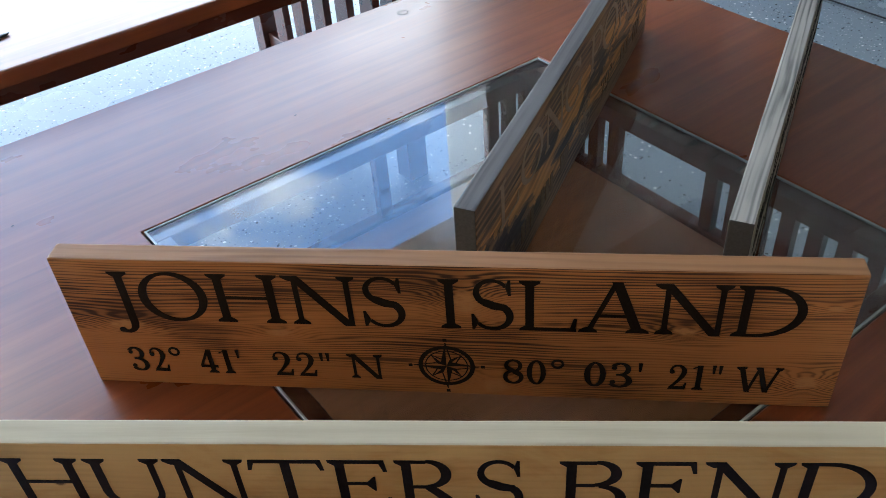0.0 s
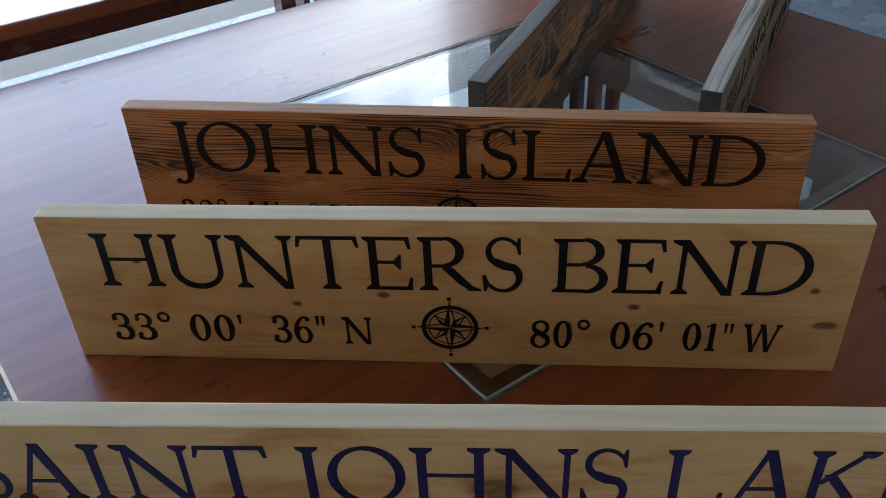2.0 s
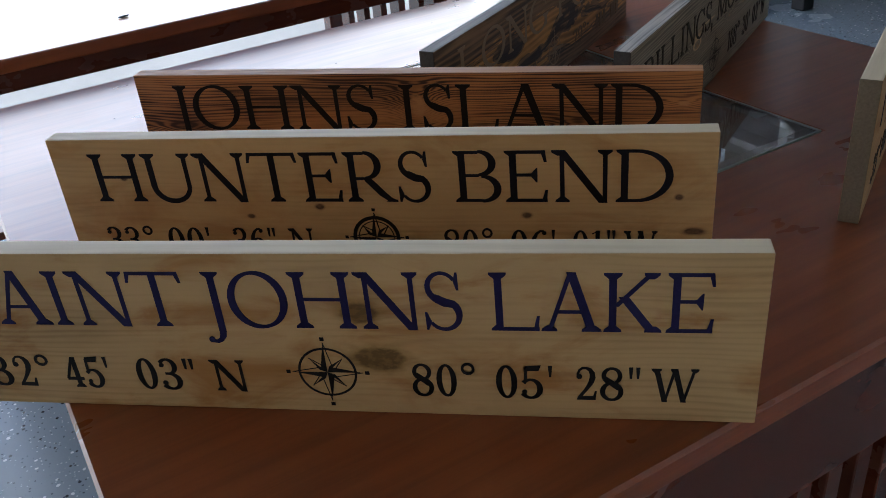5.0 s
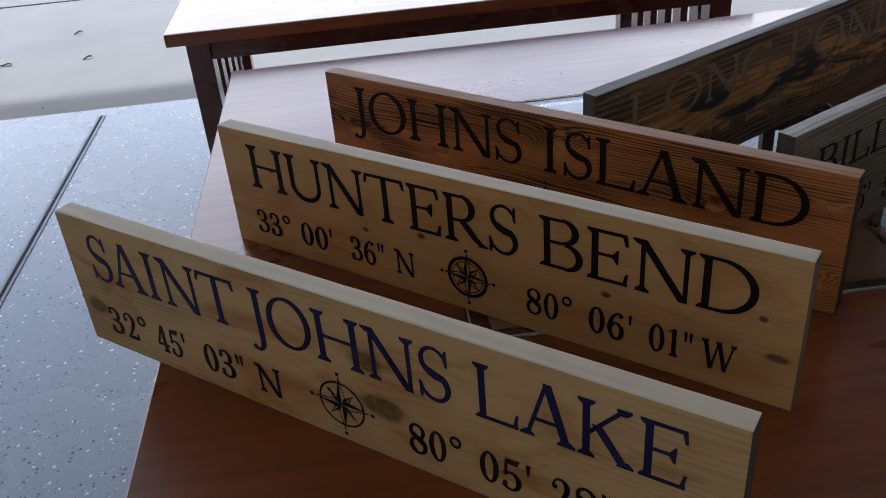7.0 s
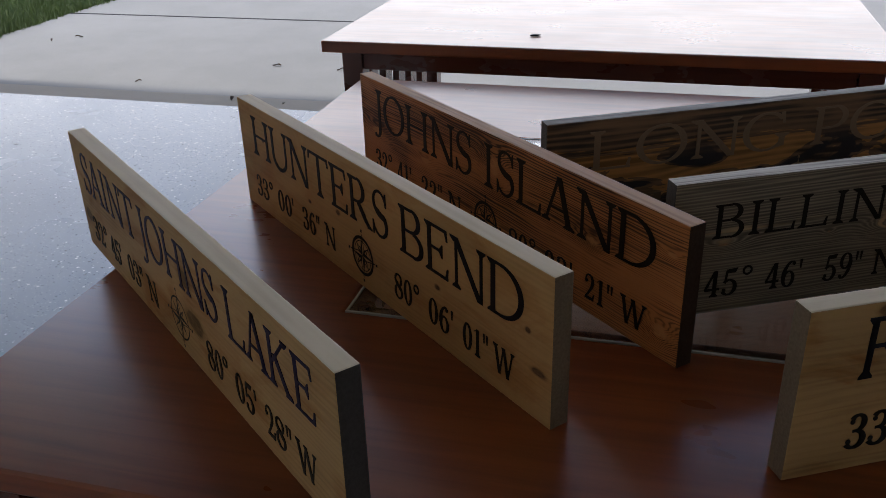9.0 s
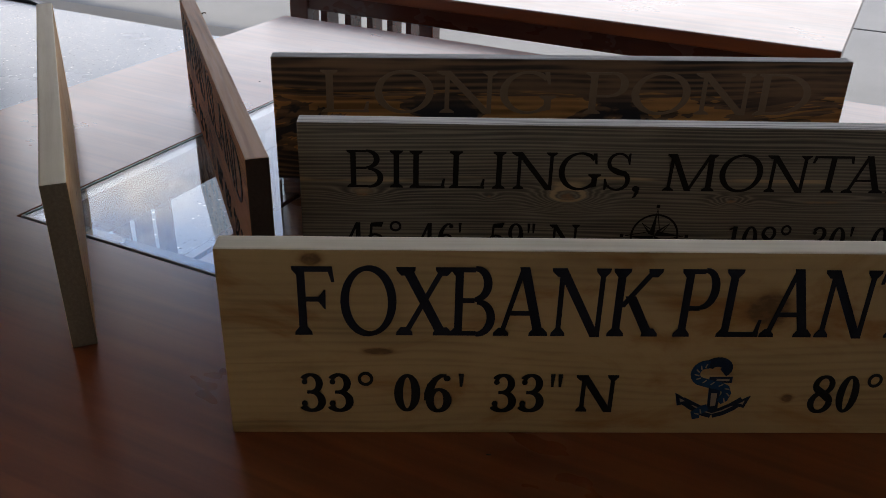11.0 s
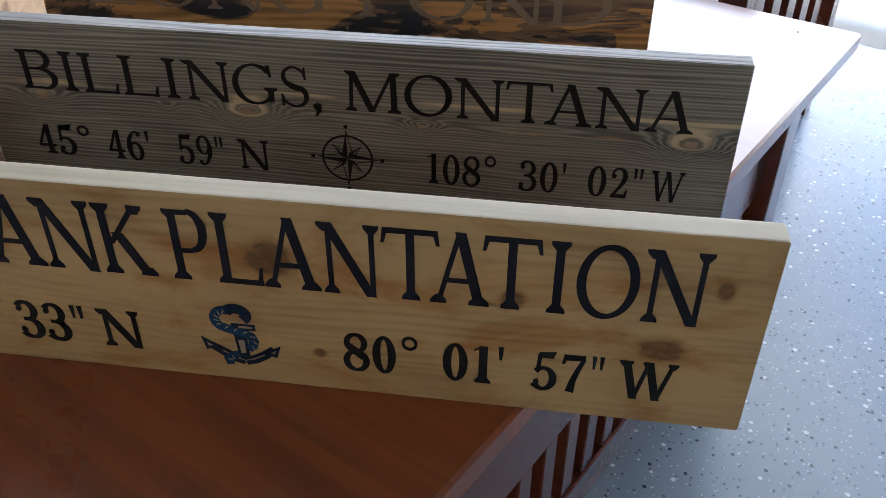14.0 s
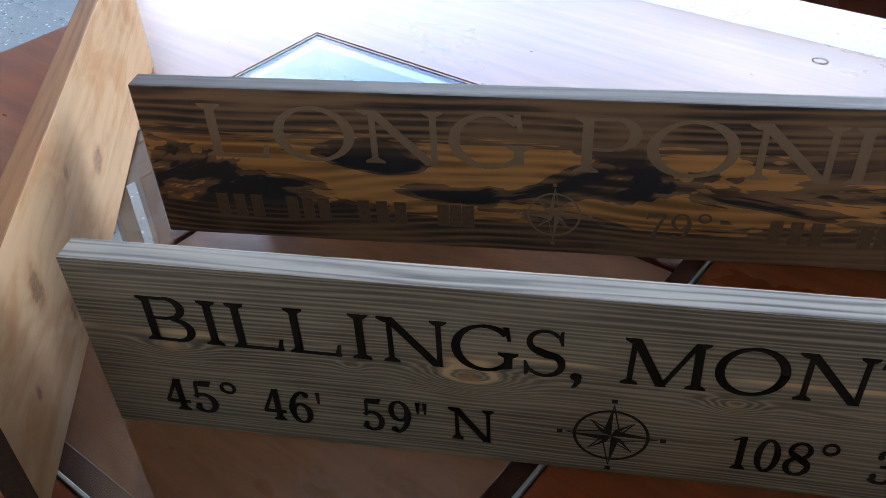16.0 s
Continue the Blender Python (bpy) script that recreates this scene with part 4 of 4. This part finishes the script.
sign("brown-stained pine sign reading JOHNS ISLAND with coordinates", ((-0.304, 0.177), (0.304, 0.147)), W_JOHNS, M_INK_BROWN,
     (0.077, 0.1275, ("JOHNS", 0.032, 0.278), ("ISLAND", 0.3, 0.573)),
     (0.016, 0.0435, ("32" + D, 0.036, 0.083), ("41'", 0.097, 0.134), ('22"', 0.160, 0.211), ("N", 0.225, 0.253), ("80" + D, 0.352, 0.401), ("03'", 0.416, 0.462), ('21"', 0.481, 0.523), ("W", 0.533, 0.567)), (0.306, 0.034, 0.023), True, back=W_RAW, end=END_DARK, seed=1, top=TOP_JOHNS)
sign("pale pine sign reading HUNTERS BEND with coordinates", ((-0.305, 0.0), (0.305, 0.0)), W_HUNT, M_NIGHT,
     (0.0757, 0.1250, ("HUNTERS", 0.0385, 0.366), ("BEND", 0.3872, 0.5745)),
     (0.0195, 0.047, ("33" + D, 0.035, 0.085), ("00'", 0.099, 0.1435), ('36"', 0.167, 0.211), ("N", 0.224, 0.247), ("80" + D, 0.373, 0.419), ("06'", 0.4345, 0.475), ('01"', 0.490, 0.528), ("W", 0.535, 0.563)), (0.3095, 0.0385, 0.0225), True, end=END_TAN, seed=2, top=TOP_PALE)
sign("pale knotty pine sign reading SAINT JOHNS LAKE in navy", ((-0.297, -0.207), (0.319, -0.191)), W_SAINT, M_NAVY,
     (0.0778, 0.1249, ("SAINT", 0.0332, 0.2135), ("JOHNS", 0.2205, 0.4156), ("LAKE", 0.4344, 0.5828)),
     (0.018, 0.047, ("32" + D, 0.034, 0.087), ("45'", 0.098, 0.136), ('03"', 0.158, 0.207), ("N", 0.220, 0.246), ("80" + D, 0.374, 0.421), ("05'", 0.435, 0.476), ('28"', 0.491, 0.537), ("W", 0.544, 0.575)), (0.3107, 0.038, 0.0235), False, end=END_BLACK, seed=3, top=TOP_PALE)
t = sign("dark scorched pine sign with faint carved LONG POND", ((0.027, 0.228), (0.243, 0.824)), W_LONG, M_GHOST,
         (0.079, 0.126, ("LONG", 0.052, 0.309), ("POND", 0.340, 0.594)), None, (0.3275, 0.038, 0.022), False, end=END_GREY, seed=4, top=TOP_LONG)
for x0, x1 in ((0.05, 0.095), (0.11, 0.15), (0.17, 0.215), (0.235, 0.265), (0.49, 0.535), (0.555, 0.59)):
    for i in range(3):
        xa = x0 + (x1 - x0) * i / 3
        part("faint_bar", box((xa, -0.0005, 0.021), (xa + 0.0095, 0.0002, 0.0425)), M_FAINT, t, "faint unreadable carving")
word(t, M_FAINT, "79" + D, 0.398, 0.448, 0.02, 0.0445, -0.0005)
sign("grey-stained pine sign reading BILLINGS, MONTANA with coordinates", ((0.237, 0.204), (0.468, 0.799)), W_BILL, M_INK,
     (0.0810, 0.1162, ("BILLINGS,", 0.042, 0.3035), ("MONTANA", 0.3235, 0.6025)),
     (0.0175, 0.046, ("45" + D, 0.040, 0.091), ("46'", 0.106, 0.1455), ('59"', 0.171, 0.213), ("N", 0.226, 0.2525), ("108" + D, 0.391, 0.450), ("30'", 0.469, 0.508), ('02"', 0.526, 0.571), ("W", 0.577, 0.603)), (0.3225, 0.0355, 0.0235), False, end=END_GREY, seed=5, top=TOP_BILL, pen=0.125, tall=0.141)
t = sign("golden pine sign reading FOXBANK PLANTATION with blue anchor", ((0.4507, 0.0986), (0.6817, 0.7006)), W_FOX, M_NIGHT,
         (0.0813, 0.132, ("FOXBANK", 0.0475, 0.2832), ("PLANTATION", 0.294, 0.6077)),
         (0.0193, 0.0498, ("33" + D, 0.0488, 0.0984), ("06'", 0.1113, 0.159), ('33"', 0.1778, 0.2259), ("N", 0.2353, 0.2621), ("80" + D, 0.397, 0.4447), ("01'", 0.4595, 0.4977), ('57"', 0.5161, 0.5587), ("W", 0.5677, 0.6009)), end=END_TAN, heavy=0.175, seed=6, top=TOP_PALE, pen=0.145, tall=0.1437)
anchor(t, 0.3295, 0.0385, 0.0245, -0.0005)


for u, v, z, L, label in ((0.012, 1.01, 0.5112, 0.012, "dark crumb of dirt on the table"), (-1.76, 1.48, 0.0, 0.008, "dark crumb of dirt on the floor"), (-2.1, 1.2, 0.0, 0.007, "dark crumb of dirt on the floor"), (0.242, 0.608, 0.4652, 0.0022, "tiny dark speck on the glossy tabletop"), (-0.073, 0.436, 0.4652, 0.0018, "tiny dark speck on the glossy tabletop"), (-0.107, 0.62, 0.4652, 0.002, "tiny dark speck on the glossy tabletop"), (0.791, 0.759, 0.4652, 0.0022, "tiny dark speck on the glossy tabletop"), (0.571, -0.156, 0.4652, 0.0018, "tiny pale speck on the dark tabletop")):
    bm = bmesh.new()
    bmesh.ops.create_icosphere(bm, subdivisions=2, radius=L)
    for q in bm.verts:
        q.co = Vector((q.co.x, q.co.y * 0.35, (q.co.z + L) * 0.15)) * (1 + 0.3 * noise.noise(q.co * 300))
    ob = part("crumb", bm, M_BLACK)
    ob.matrix_world = uvpose(u, v, z, 20)
    tagged(ob, label, "dirt")
bm = bmesh.new()
for i in range(20):
    a, b = 2 * math.pi * i / 20, 2 * math.pi * (i + 1) / 20
    q = [bm.verts.new((r * math.cos(c) * 1.2, r * math.sin(c), 0)) for r, c in ((0.0062, a), (0.0072, a), (0.0072, b), (0.0062, b))]
    bm.faces.new(q)
bmesh.ops.solidify(bm, geom=bm.faces[:], thickness=0.0003)
ob = part("dent_ring", bm, plain("worn_varnish", (0.22, 0.10, 0.06), 0.45), bpy.data.objects["coffee_table"], "small round dent in the varnish")
ob.matrix_world = uvpose(0.515, 0.757, 0.4655)
# ---- beside the front wall ----
def salt_bag():
    t = thing("plastic_bag", uvpose(1.92, 1.72, 0, 12), "blue printed plastic bag with white shapes on the floor", "bag")
    bm = bmesh.new()
    bmesh.ops.create_cube(bm, size=1.0)
    bmesh.ops.subdivide_edges(bm, edges=bm.edges[:], cuts=7, use_grid_fill=True)
    for v in bm.verts:
        x, y, z = v.co * 2
        q = (1 - 0.55 * z * z) ** 0.5
        v.co = Vector((x * 0.17 * (1 - 0.1 * y * y), y * 0.09 * q * (1 - 0.3 * x * x) + 0.004 * noise.noise(Vector((x * 3, y * 3, z * 3))), (z + 1) * 0.21))
    ob = part("bag_body", bm, M_BLUE, t)
    for p in ob.data.polygons:
        p.use_smooth = True

    def lay_on(bm):
        for v in bm.verts:
            x, z = v.co.x / 0.17, v.co.z / 0.21 - 1
            y = -0.081 * (1 - 0.55 * z * z) ** 0.5 * (1 - 0.3 * x * x) - 0.007
            v.co.y = y if v.co.y < -0.1 else y + 0.012

    bm = bmesh.new()
    stroke(bm, arc(0.0, 0.12, 0.13, 0.07, 190, 350), 0.02, -0.105, -0.08)
    lay_on(bm)
    part("white_band", bm, M_WHITE, t, "curved white printed band")
    bm = bmesh.new()
    for i in range(4):
        ring_shape(bm, -0.1 + 0.065 * i, 0.2, 0.012, 0.03, -0.09999, 16)
    lay_on(bm)
    part("white_print", bm, M_WHITE, t, "white printed shapes")


salt_bag()


def rack():
    t = thing("storage_rack", uvpose(2.25, 1.3), "white enamelled metal rack with black plastic feet", "rack")
    for u in (0.0, 0.8):
        for v in (0.0, 0.42):
            p = part("post", box((u - 0.02, v - 0.02, 0.05), (u + 0.02, v + 0.02, 1.5), 0.004), M_WHITE, t)
            part("foot", box((u - 0.026, v - 0.026, 0), (u + 0.026, v + 0.026, 0.05), 0.006), M_BLACK, t, "black plastic foot")
    for z in (0.55, 1.0, 1.47):
        part("shelf", box((-0.015, -0.015, z), (0.815, 0.435, z + 0.03), 0.004), M_WHITE, t)


rack()
for u, v, r in ((2.8, 0.8, 6.0), (2.78, 0.15, -4.0)):
    t = thing("storage_tote", uvpose(u, v, 0, r), "black plastic storage tote standing on the floor", "tote", "totes along the wall")
    bm = bmesh.new()
    a = add_box(bm, (-0.2, -0.27, 0), (0.2, 0.27, 0.34))
    for q in a[:4]:
        q.co.x *= 0.85
        q.co.y *= 0.88
    bmesh.ops.bevel(bm, geom=bm.edges[:], offset=0.015, segments=2, affect="EDGES")
    part("tub", bm, M_BLACK, t)
    part("lid", box((-0.215, -0.285, 0.34), (0.215, 0.285, 0.365), 0.008), M_BLACK, t)


t = thing("rubber_strip", uvpose(-2.8, 2.03), "short black rubber strip lying at the garage threshold", "strip")
bm = bmesh.new()
for (xa, ya), (xb, yb) in (((0.0, 0.0), (0.27, 0.0)), ((0.27, 0.0), (0.35, -0.03))):
    a = math.atan2(yb - ya, xb - xa)
    add_box(bm, (0, -0.012, -0.003), (math.hypot(xb - xa, yb - ya) + 0.004, 0.012, 0.012), Matrix.Translation((xa, ya, 0)) @ Matrix.Rotation(a, 4, "Z"))
part("strip", bm, M_BLACK, t)

# ---- fallen leaves and grit outside ----
rng = random.Random(11)
for u, v in ((-1.06, 2.59), (-1.36, 2.61), (-1.176, 2.95), (-1.82, 2.28), (-1.3, 2.09), (-1.08, 2.06), (-2.69, 2.89), (-2.6, 2.98)):
    bm = bmesh.new()
    L = rng.uniform(0.012, 0.024)
    rows = [[bm.verts.new((L * (i / 4 - 0.5) * 2, w * L * 0.38 * math.sin(math.pi * (i + 0.3) / 4.6), 0.004 + 0.004 * abs(w) + 0.004 * math.sin(i * 1.3))) for i in range(5)] for w in (-1, 0, 1)]
    for r in range(2):
        for i in range(4):
            bm.faces.new((rows[r][i], rows[r][i + 1], rows[r + 1][i + 1], rows[r + 1][i]))
    bmesh.ops.solidify(bm, geom=bm.faces[:], thickness=0.0008)
    ob = part("leaf", bm, M_LEAF)
    ob.matrix_world = uvpose(u, v, -0.012 if v > 2.15 else -0.003, rng.uniform(0, 360))
    tagged(ob, "small dry brown leaf lying on the concrete", "leaf", "fallen leaves")
